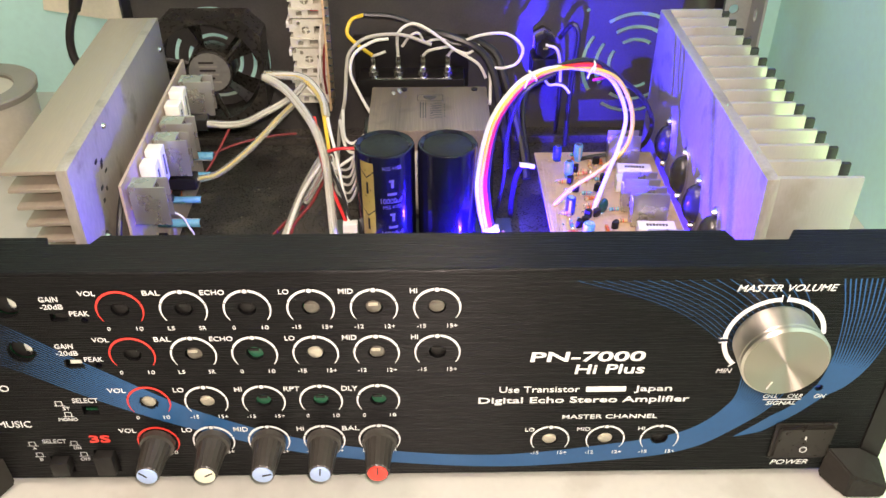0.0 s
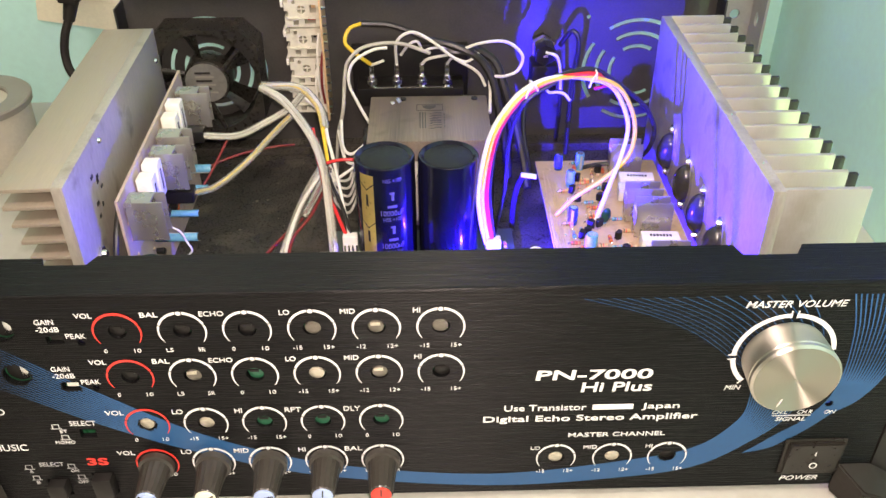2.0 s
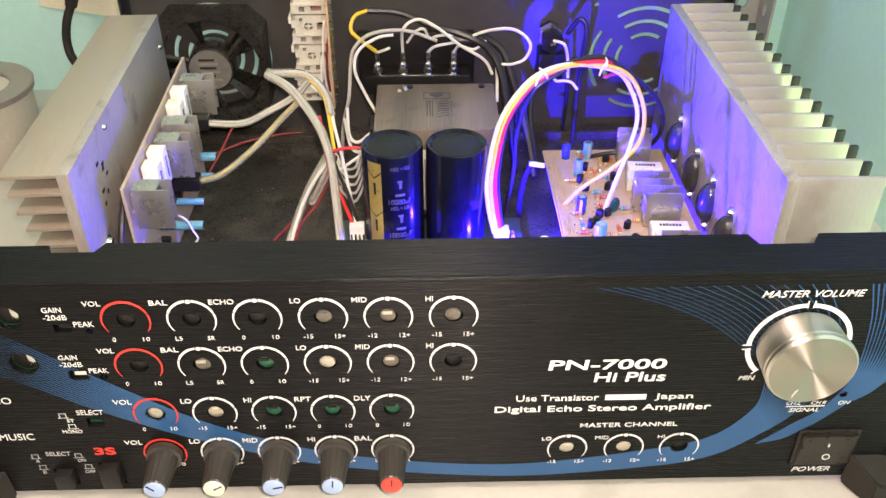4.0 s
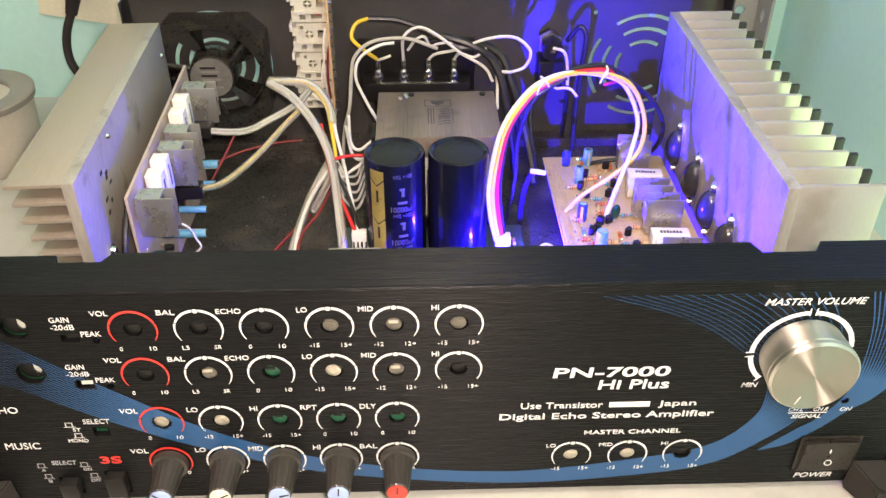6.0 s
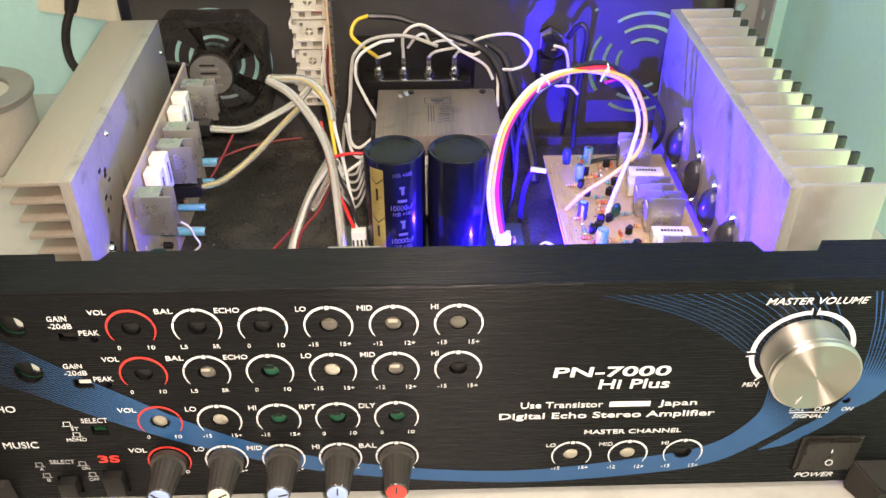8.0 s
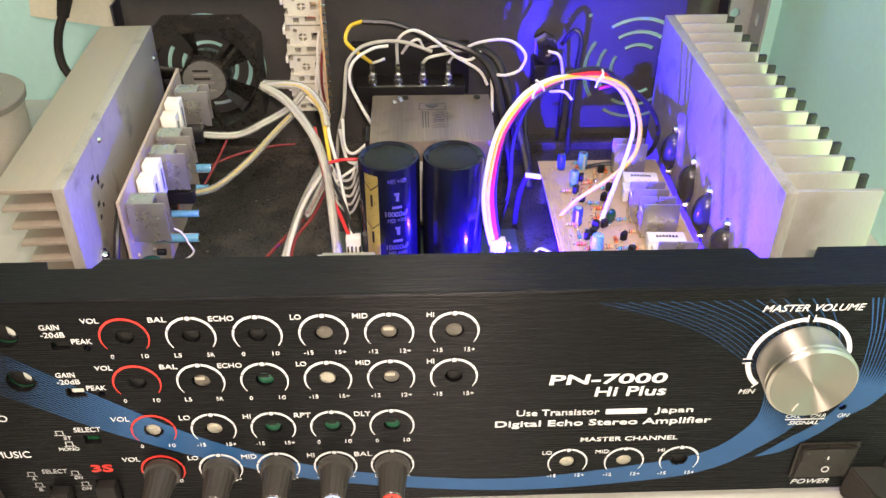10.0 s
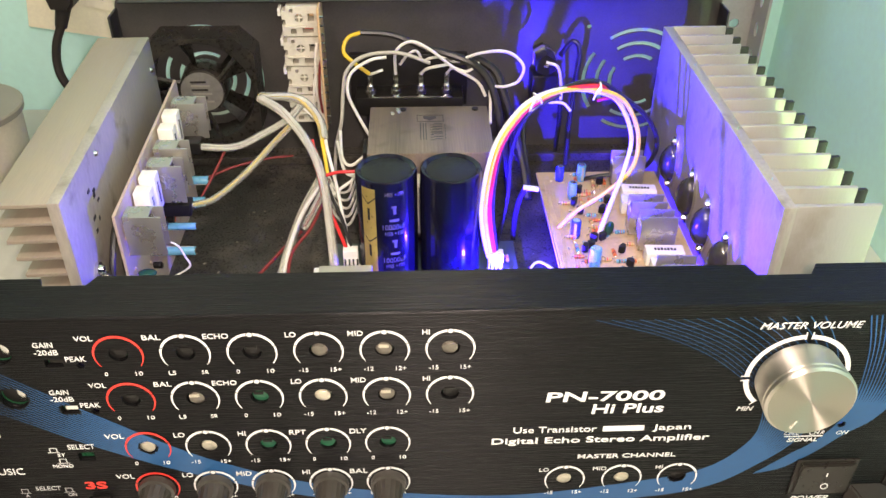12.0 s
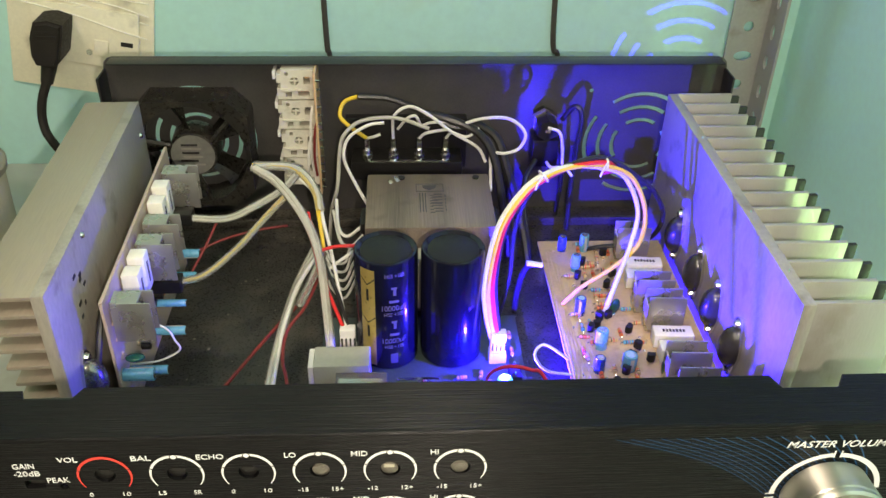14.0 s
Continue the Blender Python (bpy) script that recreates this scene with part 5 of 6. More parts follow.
def arch_bundle():
    path = [(0.0440, 0.1650, 0.0520), (0.0405, 0.1660, 0.0700), (0.0395, 0.1690, 0.0900), (0.0455, 0.1780, 0.1180), (0.0575, 0.1860, 0.1350), (0.0690, 0.1910, 0.1425), (0.0850, 0.2000, 0.1440), (0.1060, 0.2080, 0.1405)]
    b = thing("wire_bundle", (0.045, 0.165, 0.053), "arched bundle of white, yellow, red and black wires with ties", "wires")
    lines = ((WHITE_WIRE, (-0.0020, -0.0010), 0.0014), (YELLOW_WIRE, (-0.0002, -0.0018), 0.0014), (RED_WIRE, (0.0018, -0.0010), 0.0015), (PINK_WIRE, (0.0022, 0.0010), 0.0011), (BLACK_WIRE, (0.0036, 0.0010), 0.0015))
    tails = {
        YELLOW_WIRE: [(0.1245, 0.2120, 0.1295), (0.1350, 0.2105, 0.1080), (0.1322, 0.2035, 0.0890), (0.1170, 0.1980, 0.0760), (0.0990, 0.1950, 0.0640), (0.0885, 0.1940, 0.0520)],
        WHITE_WIRE: [(0.1215, 0.2140, 0.1280), (0.1318, 0.2140, 0.1060), (0.1285, 0.2060, 0.0890), (0.1190, 0.1900, 0.0750), (0.1110, 0.1800, 0.0570)],
        RED_WIRE: [(0.1150, 0.2180, 0.1330), (0.1180, 0.2260, 0.1270), (0.1080, 0.2320, 0.1330)],
        PINK_WIRE: [(0.1160, 0.2200, 0.1350), (0.1230, 0.2290, 0.1260), (0.1130, 0.2340, 0.1200)],
        BLACK_WIRE: [(0.1300, 0.2280, 0.1230), (0.1480, 0.2350, 0.1050), (0.1555, 0.2360, 0.0860), (0.1500, 0.2450, 0.0640), (0.1220, 0.2500, 0.0560), (0.1140, 0.2520, 0.0530)],
    }
    names = {WHITE_WIRE: "white_wire", YELLOW_WIRE: "yellow_wire", RED_WIRE: "red_wire", PINK_WIRE: "crimson_wire", BLACK_WIRE: "black_wire"}
    for mat, (u, v), r in lines:
        pts = []
        for i, (x, y, z) in enumerate(path):
            s = 1.2 if 0 < i < 5 else 0.95
            a = min(1.0, max(0.0, (i - 2) / 4))
            twist = a if i < 6 else 0.1 if i == 6 else -1.0
            pts.append((x + s * (u * (1 - a) - v * 0.2), y + v * 0.8, z - s * twist * u + v * 0.2))
        part(names[mat], tube(pts + tails[mat], r, 8, 8), mat, b)
    for (x, y, z), a in (((0.0690, 0.1910, 0.1425), 35), ((0.1060, 0.2080, 0.1405), -20)):
        way = Vector((math.cos(radians(a)), 0.35, math.sin(radians(a)))).normalized()
        side = way.orthogonal().normalized()
        up = way.cross(side)
        ring = [Vector((x, y, z)) + 0.0036 * (math.cos(q) * side + math.sin(q) * up) for q in np.linspace(0, 2 * math.pi, 13)]
        part("cable_tie", tube(ring, 0.0006, 6, 3), NYLON, b)
        part("tie_tail", tube([ring[3], ring[3] + Vector((-0.003, -0.003, -0.003)), ring[3] + Vector((-0.0045, -0.004, -0.007))], 0.0006, 6, 4), NYLON, b)


arch_bundle()



def sleeved(name, points, r, mats, label):
    """Loose wires inside a milky clear sleeve."""
    t = thing(name, points[-1], label, "wire")
    part("sleeve", tube(points, r, 12, 8), MILKY, t, "yellowed clear sleeve")
    for k, mat in enumerate(mats):
        a = 2 * math.pi * k / len(mats) + 0.4
        pts = [Vector(p) + r * 0.42 * Vector((math.cos(a + 0.5 * i), 0.6 * math.sin(a + 0.5 * i), 0.6 * math.sin(a + 0.5 * i))) for i, p in enumerate(points)]
        part("strand", tube(pts, r * 0.36, 6, 6), mat, t)


MILKY = glassy("yellowed_clear_sleeve_film", (0.93, 0.90, 0.80), 0.22)
MILKY.node_tree.nodes["Principled BSDF"].inputs["IOR"].default_value = 1.18
MILKY.node_tree.nodes["Principled BSDF"].inputs["Transmission Weight"].default_value = 0.8
sleeved("wire_sleeve", [(-0.0980, 0.2500, 0.1170), (-0.0830, 0.2400, 0.1120), (-0.0690, 0.2250, 0.1020), (-0.0600, 0.2100, 0.0920), (-0.0550, 0.1950, 0.0780), (-0.0515, 0.1750, 0.0610), (-0.0495, 0.1620, 0.0500), (-0.0490, 0.1590, 0.0400), (-0.0480, 0.1580, 0.0346)], 0.0029, (WHITE_WIRE, WHITE_WIRE, SLEEVING), "thick sleeved cable of white wires curving down to the supply board")
sleeved("wire_sleeve", [(-0.0980, 0.2530, 0.1165), (-0.0740, 0.2520, 0.1150), (-0.0610, 0.2420, 0.1060), (-0.0570, 0.2300, 0.0980)], 0.0029, (WHITE_WIRE, YELLOW_WIRE, GREY_WIRE), "clear sleeved cable bundle bending over")
wire("yellow_wire", [(-0.0700, 0.2500, 0.1130), (-0.0615, 0.2400, 0.1050), (-0.0575, 0.2250, 0.0940), (-0.0545, 0.2100, 0.0830)], 0.0012, YELLOW_WIRE, "yellow wire in the hanging bundle")
wire("white_wire", [(-0.0700, 0.2480, 0.1100), (-0.0590, 0.2380, 0.1030), (-0.0550, 0.2250, 0.0920), (-0.0500, 0.2100, 0.0790), (-0.0450, 0.1900, 0.0660), (-0.0405, 0.1720, 0.0550)], 0.0011, WHITE_WIRE, "white wire running to the plug connector")
wire("red_wire", [(-0.0640, 0.2250, 0.1000), (-0.0590, 0.2050, 0.0860), (-0.0545, 0.1930, 0.0740), (-0.0480, 0.1800, 0.0650), (-0.0415, 0.1700, 0.0530)], 0.0011, RED_WIRE, "red wire running to the plug connector")
wire("black_wire", [(-0.0600, 0.2150, 0.0900), (-0.0520, 0.1980, 0.0760), (-0.0450, 0.1850, 0.0660), (-0.0390, 0.1700, 0.0530)], 0.0011, BLACK_WIRE, "black wire running to the plug connector")
sleeved("cable", [(-0.1400, 0.2310, 0.0935), (-0.1140, 0.2300, 0.0930), (-0.0970, 0.2350, 0.0985), (-0.0810, 0.2450, 0.1040), (-0.0720, 0.2500, 0.1120)], 0.0024, (WHITE_WIRE, GREY_WIRE, WHITE_WIRE), "pale sleeved cable from the upright board")
sleeved("cable", [(-0.0620, 0.2500, 0.0620), (-0.0720, 0.2150, 0.0560), (-0.0770, 0.1800, 0.0530), (-0.0800, 0.1450, 0.0500), (-0.0810, 0.1100, 0.0450), (-0.0800, 0.0700, FLOOR + 0.003)], 0.0028, (WHITE_WIRE, GREY_WIRE, GREY_WIRE), "grey sleeved cable lying over the bottom plate")
wire("white_wire", [(-0.0590, 0.2350, 0.0660), (-0.0700, 0.2100, 0.0600), (-0.0750, 0.1850, 0.0570), (-0.0775, 0.1600, 0.0530), (-0.0790, 0.1200, 0.0480)], 0.0013, WHITE_WIRE, "white wire along the grey cable")
wire("red_wire", [(-0.0560, 0.2150, 0.0680), (-0.0640, 0.1850, 0.0620), (-0.0740, 0.1680, 0.0560), (-0.0745, 0.1450, 0.0540), (-0.0700, 0.1250, 0.0540), (-0.066, 0.09, FLOOR + 0.001)], 0.0010, DULL_RED, "thin red wire bending towards the front")
sleeved("cable", [(-0.0560, 0.2200, 0.0740), (-0.0620, 0.2000, 0.0680), (-0.0680, 0.1830, 0.0630)], 0.0024, (DULL_RED, GREY_WIRE), "short clear sleeve with a red wire inside")
wire("red_wire", [(-0.0720, 0.1950, 0.0520), (-0.0840, 0.1780, 0.0480), (-0.0980, 0.1550, 0.0430), (-0.1180, 0.1200, 0.0360), (-0.13, 0.09, FLOOR + 0.001)], 0.0011, DULL_RED, "dull red wire lying on the bottom plate")
wire("red_wire", [(-0.1330, 0.2160, 0.0780), (-0.1150, 0.2280, 0.0800), (-0.0950, 0.2380, 0.0800), (-0.0800, 0.2450, 0.0780)], 0.0008, DULL_RED, "thin red wire from the upright board")
wire("red_wire", [(-0.1330, 0.2010, 0.0720), (-0.1260, 0.2150, 0.0810), (-0.1200, 0.2300, 0.0900)], 0.0008, DULL_RED, "thin red wire from the upright board")
wire("red_wire", [(-0.0560, 0.2050, 0.0860), (-0.0470, 0.2090, 0.0860), (-0.0340, 0.2110, 0.0850)], 0.0011, RED_WIRE, "red wire to the transformer")
for k in range(5):
    w = 0.004 * k
    wire("white_wire", [(-0.0580 + 0.2 * w, 0.2450 - w, 0.0620 - w), (-0.0520, 0.2360 - w, 0.0560 - 0.6 * w), (-0.0440, 0.2300 - w, 0.0600 - w), (-0.0400 + 0.3 * w, 0.2280 - 1.2 * w, 0.0720 - 0.5 * w), (-0.0330, 0.2260 - w, 0.0780 - w)], 0.0009, WHITE_WIRE, "thin white transformer lead in a loose loop", "transformer leads")
wire("white_wire", [(-0.0500, 0.2650, 0.0850), (-0.0480, 0.2450, 0.0760), (-0.0420, 0.2400, 0.0730), (-0.0320, 0.2420, 0.0800)], 0.0011, WHITE_WIRE, "white wire to the transformer")
wire("white_wire", [(-0.0520, 0.2600, 0.0800), (-0.0470, 0.2400, 0.0700), (-0.0400, 0.2330, 0.0700), (-0.0320, 0.2350, 0.0770)], 0.0011, WHITE_WIRE, "white wire to the transformer")
wire("white_wire", [(-0.0560, 0.2000, 0.0720), (-0.0480, 0.2080, 0.0740), (-0.0400, 0.2140, 0.0770), (-0.0320, 0.2200, 0.0800)], 0.0010, WHITE_WIRE, "white wire to the transformer")
wire("white_wire", [(-0.1560, 0.1420, 0.0860), (-0.1340, 0.1400, 0.0830), (-0.1285, 0.1400, 0.0730), (-0.1270, 0.1400, 0.0675), (-0.1320, 0.1400, 0.0630), (-0.1410, 0.1400, 0.0590), (-0.1560, 0.1400, 0.0570)], 0.0006, WHITE_WIRE, "thin bent white wire beside the upright board")
# loops over the speaker terminals
wire("white_wire", [(-0.0590, 0.2900, FLOOR + 0.001), (-0.0560, 0.2900, 0.0600), (-0.0510, 0.2900, 0.0800), (-0.0490, 0.3000, 0.1010), (-0.0460, 0.3050, 0.1110), (-0.0340, 0.3100, 0.1190), (-0.0110, 0.3100, 0.1210), (0.0110, 0.3060, 0.1150)], 0.0013, GREY_WIRE, "grey-white wire looping over the speaker terminals", "speaker wires")
wire("white_wire", [(-0.0310, 0.2790, 0.0730), (-0.0400, 0.2900, 0.0850), (-0.0460, 0.2950, 0.0990), (-0.0430, 0.3000, 0.1110), (-0.0300, 0.3050, 0.1180), (-0.0190, 0.3050, 0.1200)], 0.0011, WHITE_WIRE, "white wire rising to the speaker terminals", "speaker wires")
wire("yellow_wire", [(-0.0370, 0.3250, 0.1300), (-0.0460, 0.3250, 0.1260), (-0.0490, 0.3200, 0.1180), (-0.0420, 0.3150, 0.1120), (-0.0320, 0.3190, 0.1020)], 0.0014, YELLOW_WIRE, "yellow heat-shrink wire end at a terminal", "speaker wires")
wire("black_wire", [(-0.0370, 0.3250, 0.1300), (-0.0150, 0.3250, 0.1280), (0.0080, 0.3200, 0.1200), (0.0270, 0.3150, 0.1120), (0.0420, 0.3150, 0.1120), (0.0560, 0.3100, 0.0990), (0.0660, 0.3000, 0.0740), (0.068, 0.295, FLOOR + 0.001)], 0.0023, BLACK_WIRE, "black wire arching over the terminals", "speaker wires")
wire("white_wire", [(-0.0133, 0.3200, 0.1010), (-0.0125, 0.3150, 0.1200), (-0.0020, 0.3150, 0.1270), (0.0110, 0.3100, 0.1230), (0.0270, 0.3100, 0.1100), (0.0440, 0.3100, 0.0990), (0.05, 0.305, 0.09)], 0.0011, WHITE_WIRE, "white wire looping over the terminals", "speaker wires")
wire("white_wire", [(-0.0100, 0.3180, 0.1090), (-0.0040, 0.3150, 0.1180), (0.0020, 0.3150, 0.1200), (0.0060, 0.3180, 0.1120), (0.0120, 0.3150, 0.1150), (0.0230, 0.3150, 0.1160)], 0.0010, WHITE_WIRE, "short white wire between the terminals", "speaker wires")
wire("white_wire", [(0.0047, 0.3200, 0.1010), (0.0100, 0.3180, 0.1060), (0.0270, 0.3150, 0.1110), (0.0450, 0.3100, 0.1200), (0.0630, 0.3000, 0.1250), (0.0740, 0.2950, 0.1170), (0.0710, 0.2950, 0.1060), (0.0620, 0.2950, 0.1020), (0.0530, 0.3000, 0.0990), (0.0530, 0.3000, 0.0870), (0.0520, 0.2850, 0.0790)], 0.0011, WHITE_WIRE, "white wire in a wide loop beside the terminals", "speaker wires")
wire("white_wire", [(0.0230, 0.3200, 0.1010), (0.0270, 0.3160, 0.1070), (0.0370, 0.3120, 0.1060), (0.0450, 0.3100, 0.1130)], 0.0010, WHITE_WIRE, "short white wire at the last terminal", "speaker wires")
wire("white_wire", [(-0.0315, 0.3200, 0.1010), (-0.0270, 0.3160, 0.1040), (-0.0220, 0.3160, 0.1060)], 0.0010, WHITE_WIRE, "short white wire end at the first terminal", "speaker wires")
wire("black_cable", [(0.0420, 0.3180, 0.1140), (0.0560, 0.3080, 0.1080), (0.0620, 0.3000, 0.0950), (0.0700, 0.2900, 0.0700), (0.0760, 0.2750, 0.0480), (0.078, 0.26, FLOOR + 0.003)], 0.0030, BLACK_WIRE, "thick black cable dropping beside the transformer")
wire("black_cable", [(0.0080, 0.3190, 0.1195), (0.0220, 0.3160, 0.1180), (0.0400, 0.3120, 0.1120), (0.0500, 0.3030, 0.1060), (0.0560, 0.2960, 0.0930), (0.0600, 0.2880, 0.0720), (0.0640, 0.2800, 0.0500), (0.066, 0.275, FLOOR + 0.003)], 0.0029, BLACK_WIRE, "thick black cable bending down behind the transformer")
wire("white_wire", [(0.0935, 0.3190, 0.1090), (0.1010, 0.3160, 0.1070), (0.1050, 0.3200, 0.0940), (0.1062, 0.3200, 0.0790)], 0.0011, WHITE_WIRE, "white wire hanging from the fuse holder")
wire("black_wire", [(0.1062, 0.3200, 0.0800), (0.1066, 0.3205, 0.0700), (0.1070, 0.3240, 0.0560), (0.107, 0.33, FLOOR + 0.001)], 0.0016, BLACK_WIRE, "black sleeve below the white wire at the rear panel")
wire("white_wire", [(0.0960, 0.3270, 0.0780), (0.0985, 0.3220, 0.0765), (0.1035, 0.3180, 0.0785), (0.1085, 0.3160, 0.0780), (0.1130, 0.3150, 0.0730)], 0.0011, WHITE_WIRE, "short hooked white wire at the mains inlet")
wire("black_wire", [(0.0880, 0.3270, 0.0800), (0.0800, 0.3150, 0.0700), (0.0780, 0.3000, 0.0560), (0.082, 0.285, FLOOR + 0.002)], 0.0020, BLACK_WIRE, "black wire at the mains inlet")
wire("black_wire", [(0.1050, 0.3300, 0.1100), (0.1120, 0.3250, 0.1220), (0.1170, 0.3220, 0.1150), (0.1150, 0.3200, 0.0900), (0.1130, 0.3150, 0.0600), (0.112, 0.31, FLOOR + 0.002)], 0.0018, BLACK_WIRE, "black wire hanging from the fuse holder")
wire("white_wire", [(0.0840, 0.1300, 0.0530), (0.0700, 0.1340, 0.0530), (0.0640, 0.1400, 0.0590), (0.0700, 0.1450, 0.0620), (0.0830, 0.1400, 0.0555)], 0.0008, WHITE_WIRE, "thin looped white wire beside the level board")
wire("red_wire", [(0.0380, 0.1300, 0.0360), (0.0368, 0.1280, 0.0526), (0.0399, 0.1220, 0.0644), (0.0474, 0.1160, 0.0724), (0.0575, 0.1140, 0.0716), (0.0648, 0.1100, 0.0684), (0.0800, 0.0950, FLOOR + 0.001)], 0.0010, RED_WIRE, "thin red wire arching over the lamp")
wire("black_wire", [(0.0630, 0.2150, FLOOR + 0.001), (0.0630, 0.2110, 0.0480), (0.0642, 0.2050, 0.0660), (0.0668, 0.2000, 0.0780)], 0.0019, BLACK_WIRE, "black sleeve with a bared white wire end")
wire("white_wire", [(0.0655, 0.2000, 0.0785), (0.0700, 0.2000, 0.0780), (0.0750, 0.2000, 0.0770)], 0.0017, WHITE_WIRE, "short white wire end beside the level board")
wire("black_wire", [(0.0500, 0.2000, FLOOR + 0.002), (0.0560, 0.2000, 0.0700), (0.0580, 0.2050, 0.1000), (0.0660, 0.2050, 0.1250), (0.0850, 0.2100, 0.1360)], 0.0013, BLACK_WIRE, "black wire rising behind the arched bundle")
wire("black_wire", [(-0.1640, 0.1120, 0.0500), (-0.1610, 0.1180, 0.0800), (-0.1600, 0.1350, 0.0990), (-0.1600, 0.1480, 0.0930), (-0.1600, 0.1500, 0.0700)], 0.0016, BLACK_WIRE, "black wire between heat sink and upright board")
YELLOWED = material("yellowed_insulation", (0.40, 0.34, 0.15), 0.4, 0, 0.1, 80)
sleeved("yellow_cable", [(-0.1345, 0.1885, 0.0765), (-0.1220, 0.1950, 0.0770), (-0.1050, 0.2100, 0.0850), (-0.0900, 0.2300, 0.0940), (-0.0780, 0.2420, 0.1020)], 0.0022, (YELLOW_WIRE, YELLOWED), "yellowish sleeved cable from the upright board")


# ---- round the amplifier ----
def socket_outlet():
    t = thing("wall_socket", (-0.255, WALL_Y, 0.115), "cream double wall socket under crinkled clear film", "socket")
    tilt = Matrix.Translation((-0.2480, WALL_Y, 0.1430)) @ Matrix.Rotation(radians(9.5), 4, "Y")
    part("backing_plate", box((-0.0560, -0.0030, -0.0590), (0.0520, 0.0, 0.0620), 0.001, turn=tilt), IVORY, t)
    f = part("face_plate", box((-0.0380, -0.0065, -0.0340), (0.0415, -0.0030, 0.0120), 0.0015, turn=tilt), IVORY, t, "grubby cream socket face")
    for x, z in ((-0.0120, -0.0122), (0.0335, -0.0130)):
        part("socket_slot", box((x - 0.0055, -0.0069, z - 0.0017), (x + 0.0035, -0.0064, z + 0.0017), turn=tilt), BLACK, f)
    part("switch_rocker", box((0.0080, -0.0085, -0.0250), (0.0190, -0.0064, -0.0120), 0.0012, turn=tilt), IVORY, f)
    part("face_screw", rod(tilt @ Vector((0.0045, -0.0064, -0.0230)), tilt @ Vector((0.0045, -0.0078, -0.0230)), 0.0024, n=12), CHROME, f)
    rng = random.Random(12)
    for k in range(6):
        z = 0.010 + 0.008 * k
        pts = [(-0.048 + 0.024 * q, -0.0036 - (0.0034 if z < 0.013 else 0), z - 0.0035 * q + rng.uniform(-0.002, 0.002)) for q in range(5)]
        part("film_crease", tube([tilt @ Vector(p) for p in pts[k % 2:]], 0.0006, 6, 5), FILM, t, "glossy crease in clear film")
    c = thing("power_plug", (-0.272, WALL_Y - 0.02, 0.118), "dark grey mains plug with hanging cord", "plug")
    y0, y1 = WALL_Y - 0.0340, WALL_Y - 0.0066
    prof = [(-0.2745, 0.1515), (-0.2640, 0.1525), (-0.2540, 0.1490), (-0.2560, 0.1400), (-0.2615, 0.1215), (-0.2660, 0.1165), (-0.2795, 0.1185), (-0.2815, 0.1260), (-0.2795, 0.1400)]
    bm = bmesh.new()
    f0 = bm.faces.new([bm.verts.new((x, y0, z)) for x, z in prof])
    ext = bmesh.ops.extrude_face_region(bm, geom=[f0])
    bmesh.ops.translate(bm, vec=(0, y1 - y0, 0), verts=[g for g in ext["geom"] if isinstance(g, bmesh.types.BMVert)])
    bmesh.ops.bevel(bm, geom=[e for e in bm.edges if abs(e.verts[0].co.y - e.verts[1].co.y) < 1e-6 and e.verts[0].co.y < y0 + 0.001], offset=0.0022, segments=3, affect="EDGES")
    body = part("plug_body", bm, RUBBER, c)
    for z in (0.1440, 0.1405, 0.1370):
        part("grip_rib", box((-0.2740, y0 - 0.0006, z), (-0.2590, y0 + 0.001, z + 0.0014), 0.0004), RUBBER, body)
    part("strain_relief", rod((-0.2725, WALL_Y - 0.022, 0.1190), (-0.2775, WALL_Y - 0.026, 0.1020), 0.0062, 0.0045, 14), RUBBER, c)
    part("cord", tube([(-0.2770, WALL_Y - 0.025, 0.1040), (-0.2825, WALL_Y - 0.030, 0.0900), (-0.2845, WALL_Y - 0.034, 0.0740), (-0.2790, WALL_Y - 0.040, 0.0600), (-0.2600, WALL_Y - 0.045, 0.0360), (-0.235, WALL_Y - 0.05, TABLE_Z + 0.003)], 0.0034, 10), RUBBER, c)


FILM = material("clear_film_crease", (0.88, 0.85, 0.72), 0.12, vary=0.05)
socket_outlet()
for x0, x1 in ((-0.0655, -0.0630), (0.1120, 0.1185)):
    wire("hanging_cord", [(x0 - 0.002, WALL_Y - 0.003, 0.50), (x0, WALL_Y - 0.003, 0.158), (x1, WALL_Y - 0.003, 0.11), (x1 + 0.004, WALL_Y - 0.003, TABLE_Z)], 0.0022, CORD, "dark cord hanging down the teal wall", "wall cords")


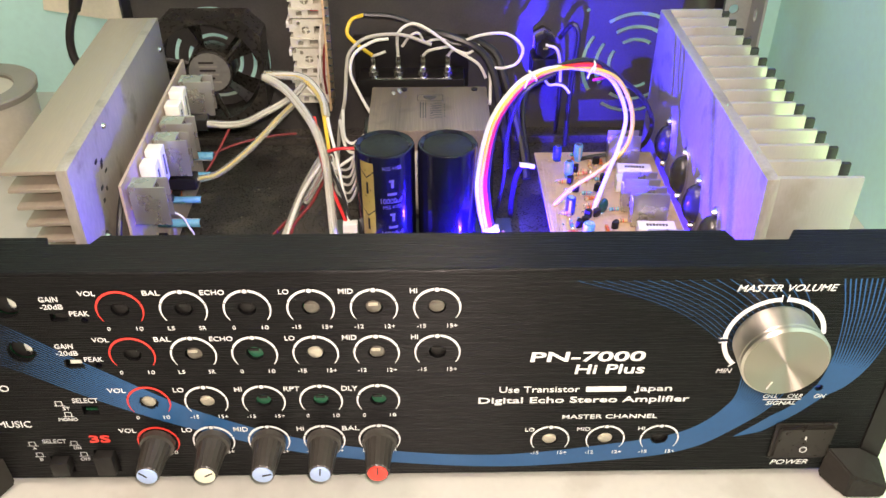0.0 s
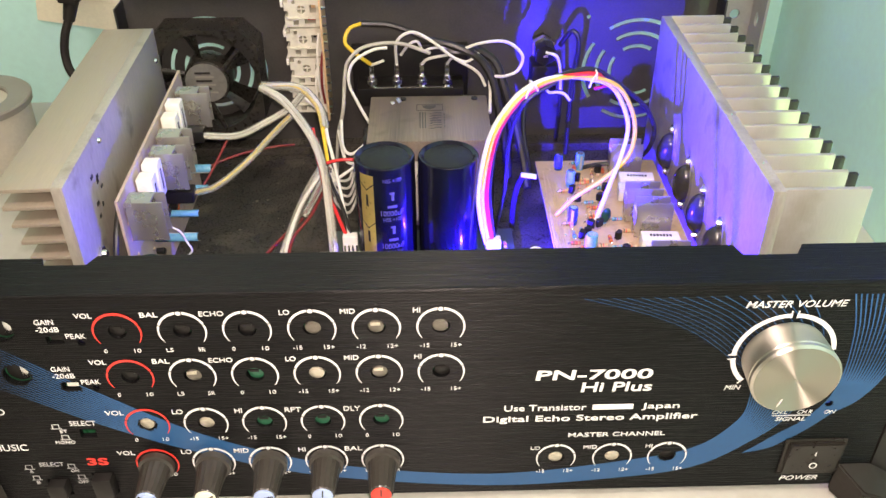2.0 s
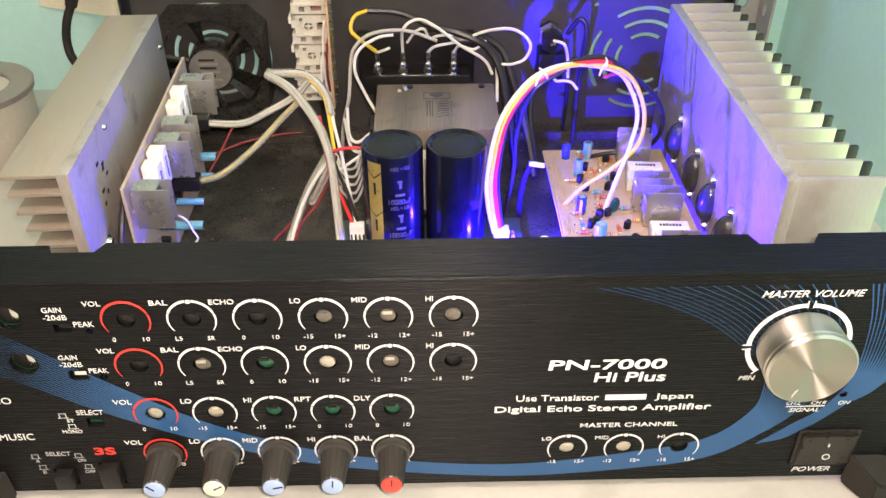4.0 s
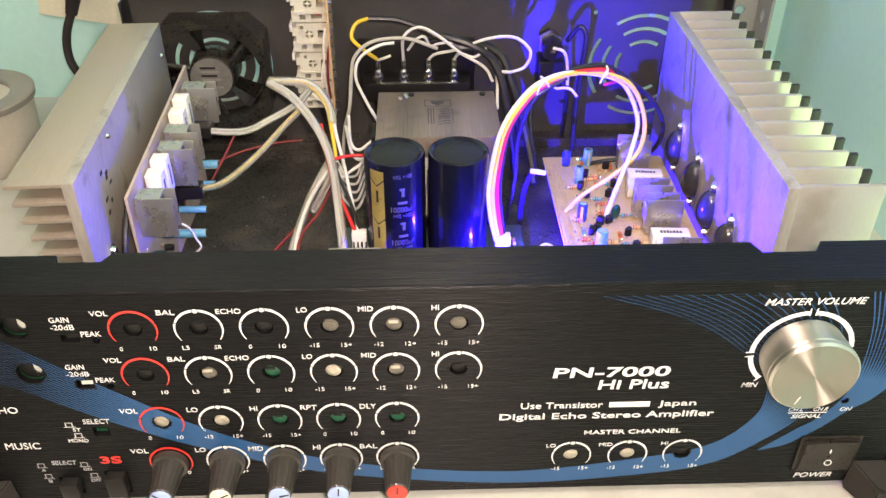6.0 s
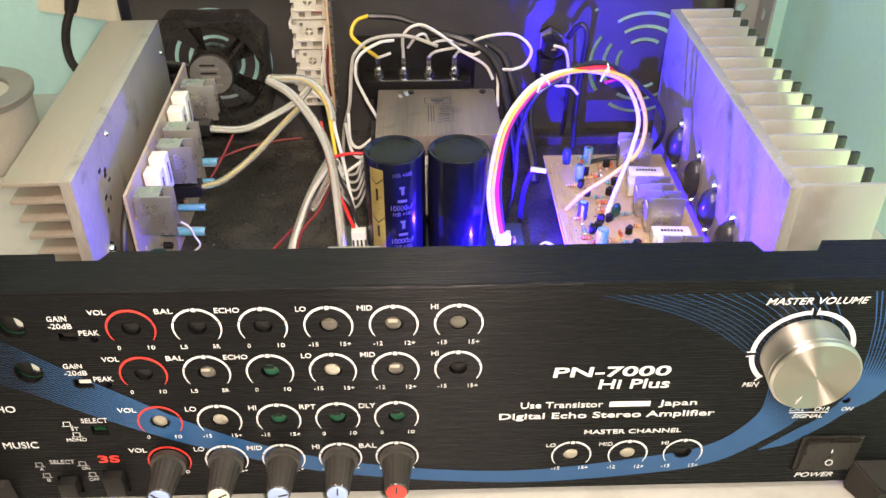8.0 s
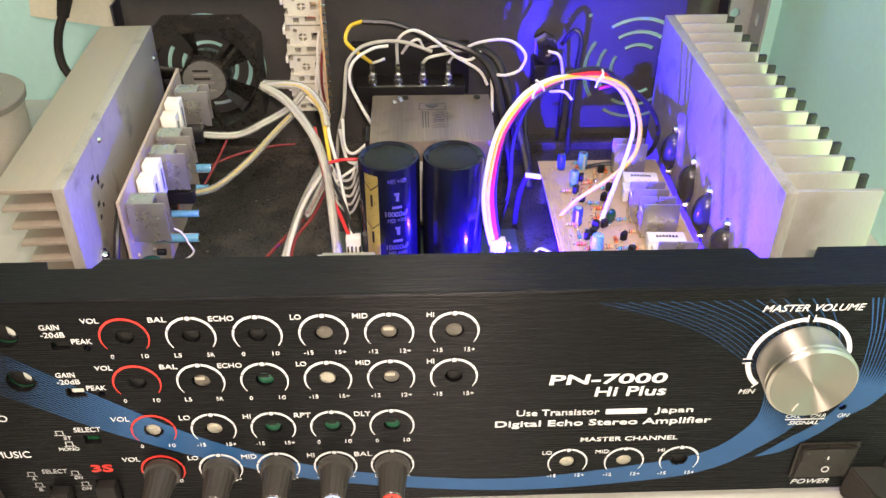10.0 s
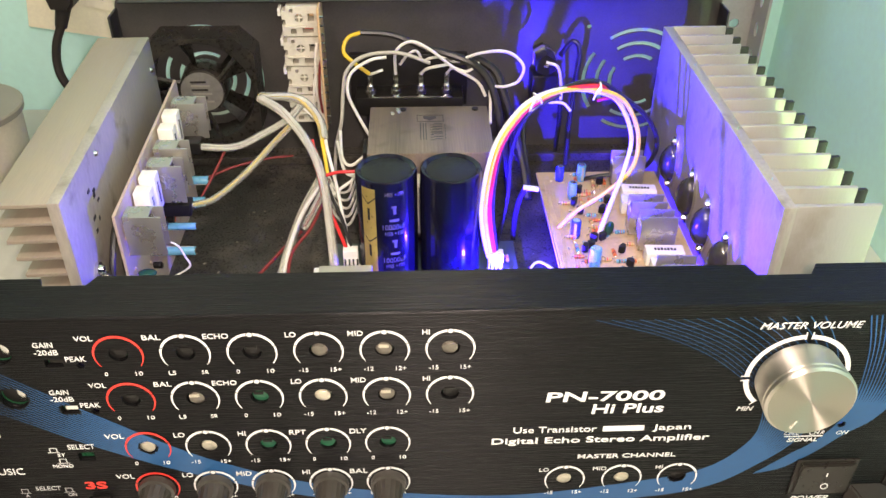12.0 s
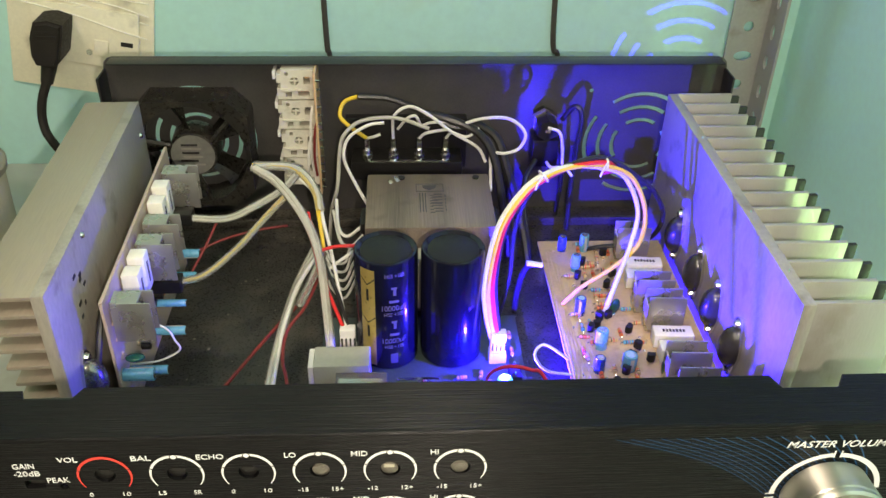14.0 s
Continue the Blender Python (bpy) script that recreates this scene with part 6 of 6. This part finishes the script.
def slotted_post():
    t = thing("slotted_angle_post", (0.27, 0.415, TABLE_Z), "grey slotted angle iron shelf post in the corner", "post")
    holes = []
    for k in range(26):
        z = 0.030 + 0.0235 * k
        h = 0.0040 if k % 2 else 0.0040
        w = 0.0072 if k % 2 == 0 else 0.0040
        holes.append(("p", [(0.2585 + (w) * math.cos(a), z + h * math.sin(a)) for a in np.linspace(0, 2 * math.pi, 15)[:-1]]))
    part("front_flange", plate_with_holes(rect(0.2440, TABLE_Z, 0.2740, 0.62), holes, 0.4130, 0.0020), STEEL_POST, t, smooth=False)
    holes = []
    for k in range(26):
        z = 0.030 + 0.0235 * k
        holes.append(("p", [(0.4000 + 0.0032 * math.cos(a), z + 0.0060 * math.sin(a)) for a in np.linspace(0, 2 * math.pi, 13)[:-1]]))
    bm = plate_with_holes(rect(0.3850, TABLE_Z, 0.4130, 0.62), holes, 0.0, 0.0020)
    bmesh.ops.transform(bm, matrix=Matrix(((0, 1, 0, 0.2720), (1, 0, 0, 0), (0, 0, 1, 0), (0, 0, 0, 1))), verts=bm.verts)
    part("side_flange", bm, STEEL_POST, t, smooth=False)


slotted_post()


def tub():
    t = thing("plastic_tub", (-0.330, 0.330, TABLE_Z), "cream plastic tub with a grey rim", "tub")
    cx, cy, n = -0.330, 0.330, 40
    bm = bmesh.new()
    prof = [(TABLE_Z, 0.036), (TABLE_Z + 0.004, 0.038), (0.070, 0.040), (0.070, 0.038), (TABLE_Z + 0.006, 0.035)]
    rows = [[bm.verts.new((cx + r * math.cos(2 * math.pi * k / n), cy + r * math.sin(2 * math.pi * k / n), z)) for k in range(n)] for z, r in prof]
    for p, q in zip(rows, rows[1:]):
        for k in range(n):
            bm.faces.new((p[k], p[(k + 1) % n], q[(k + 1) % n], q[k]))
    bm.faces.new(rows[0])
    bm.faces.new(rows[-1])
    part("body", bm, CREAM, t)
    bm = bmesh.new()
    rows = [[bm.verts.new((cx + r * math.cos(2 * math.pi * k / n), cy + r * math.sin(2 * math.pi * k / n), z)) for k in range(n)] for z, r in ((0.0695, 0.0425), (0.0740, 0.0430), (0.0750, 0.0420), (0.0745, 0.0270), (0.0735, 0.0258), (0.0695, 0.0258))]
    for p, q in zip(rows, rows[1:] + rows[:1]):
        for k in range(n):
            bm.faces.new((p[k], p[(k + 1) % n], q[(k + 1) % n], q[k]))
    part("rim", bm, GREY_RIM, t, "broad flat grey plastic rim")
    part("lid", rod((cx, cy, 0.067), (cx, cy, 0.071), 0.038, n=40), CREAM, t)
    g = thing("clear_bottle", (cx - 0.012, cy - 0.006, 0.071), "grey translucent bottle standing on the tub", "bottle")
    bm, prof = bmesh.new(), [(0.071, 0.023), (0.105, 0.022), (0.155, 0.012), (0.180, 0.010)]
    rows = [[bm.verts.new((cx - 0.014 + r * math.cos(2 * math.pi * k / n), cy - 0.006 + r * math.sin(2 * math.pi * k / n), z)) for k in range(n)] for z, r in prof]
    for p, q in zip(rows, rows[1:]):
        for k in range(n):
            bm.faces.new((p[k], p[(k + 1) % n], q[(k + 1) % n], q[k]))
    bm.faces.new(rows[0])
    bm.faces.new(rows[-1])
    part("body", bm, BOTTLE, g)


BOTTLE = material("smoky_plastic", (0.22, 0.29, 0.28), 0.25, 0, 0.15, 30)
tub()


def floor_dust():
    """Flecks of dust and clippings on the bottom plate."""
    rng = random.Random(21)
    bm = bmesh.new()
    for k in range(150):
        x, y, z = rng.uniform(-0.150, 0.080), rng.uniform(0.080, 0.330), FLOOR + 0.0003
        d, a = rng.uniform(0.0002, 0.0007) * (2 if k % 19 == 0 else 1), rng.uniform(0, 6.28)
        v = [bm.verts.new((x + d * rng.uniform(0.6, 1.5) * math.cos(a + q), y + d * rng.uniform(0.6, 1.5) * math.sin(a + q), z + dz)) for q, dz in ((0, 0), (1.6, 0), (3.1, 0), (4.7, 0), (0.5, 0.0004))]
        for q in range(4):
            bm.faces.new((v[q], v[(q + 1) % 4], v[4]))
        bm.faces.new(v[:4])
    solid("dust", bm, DUST, "pale dust flecks scattered on the bottom plate", "dust", kind="stuff")


DUST = material("pale_dust", (0.26, 0.24, 0.19), 0.8)
floor_dust()
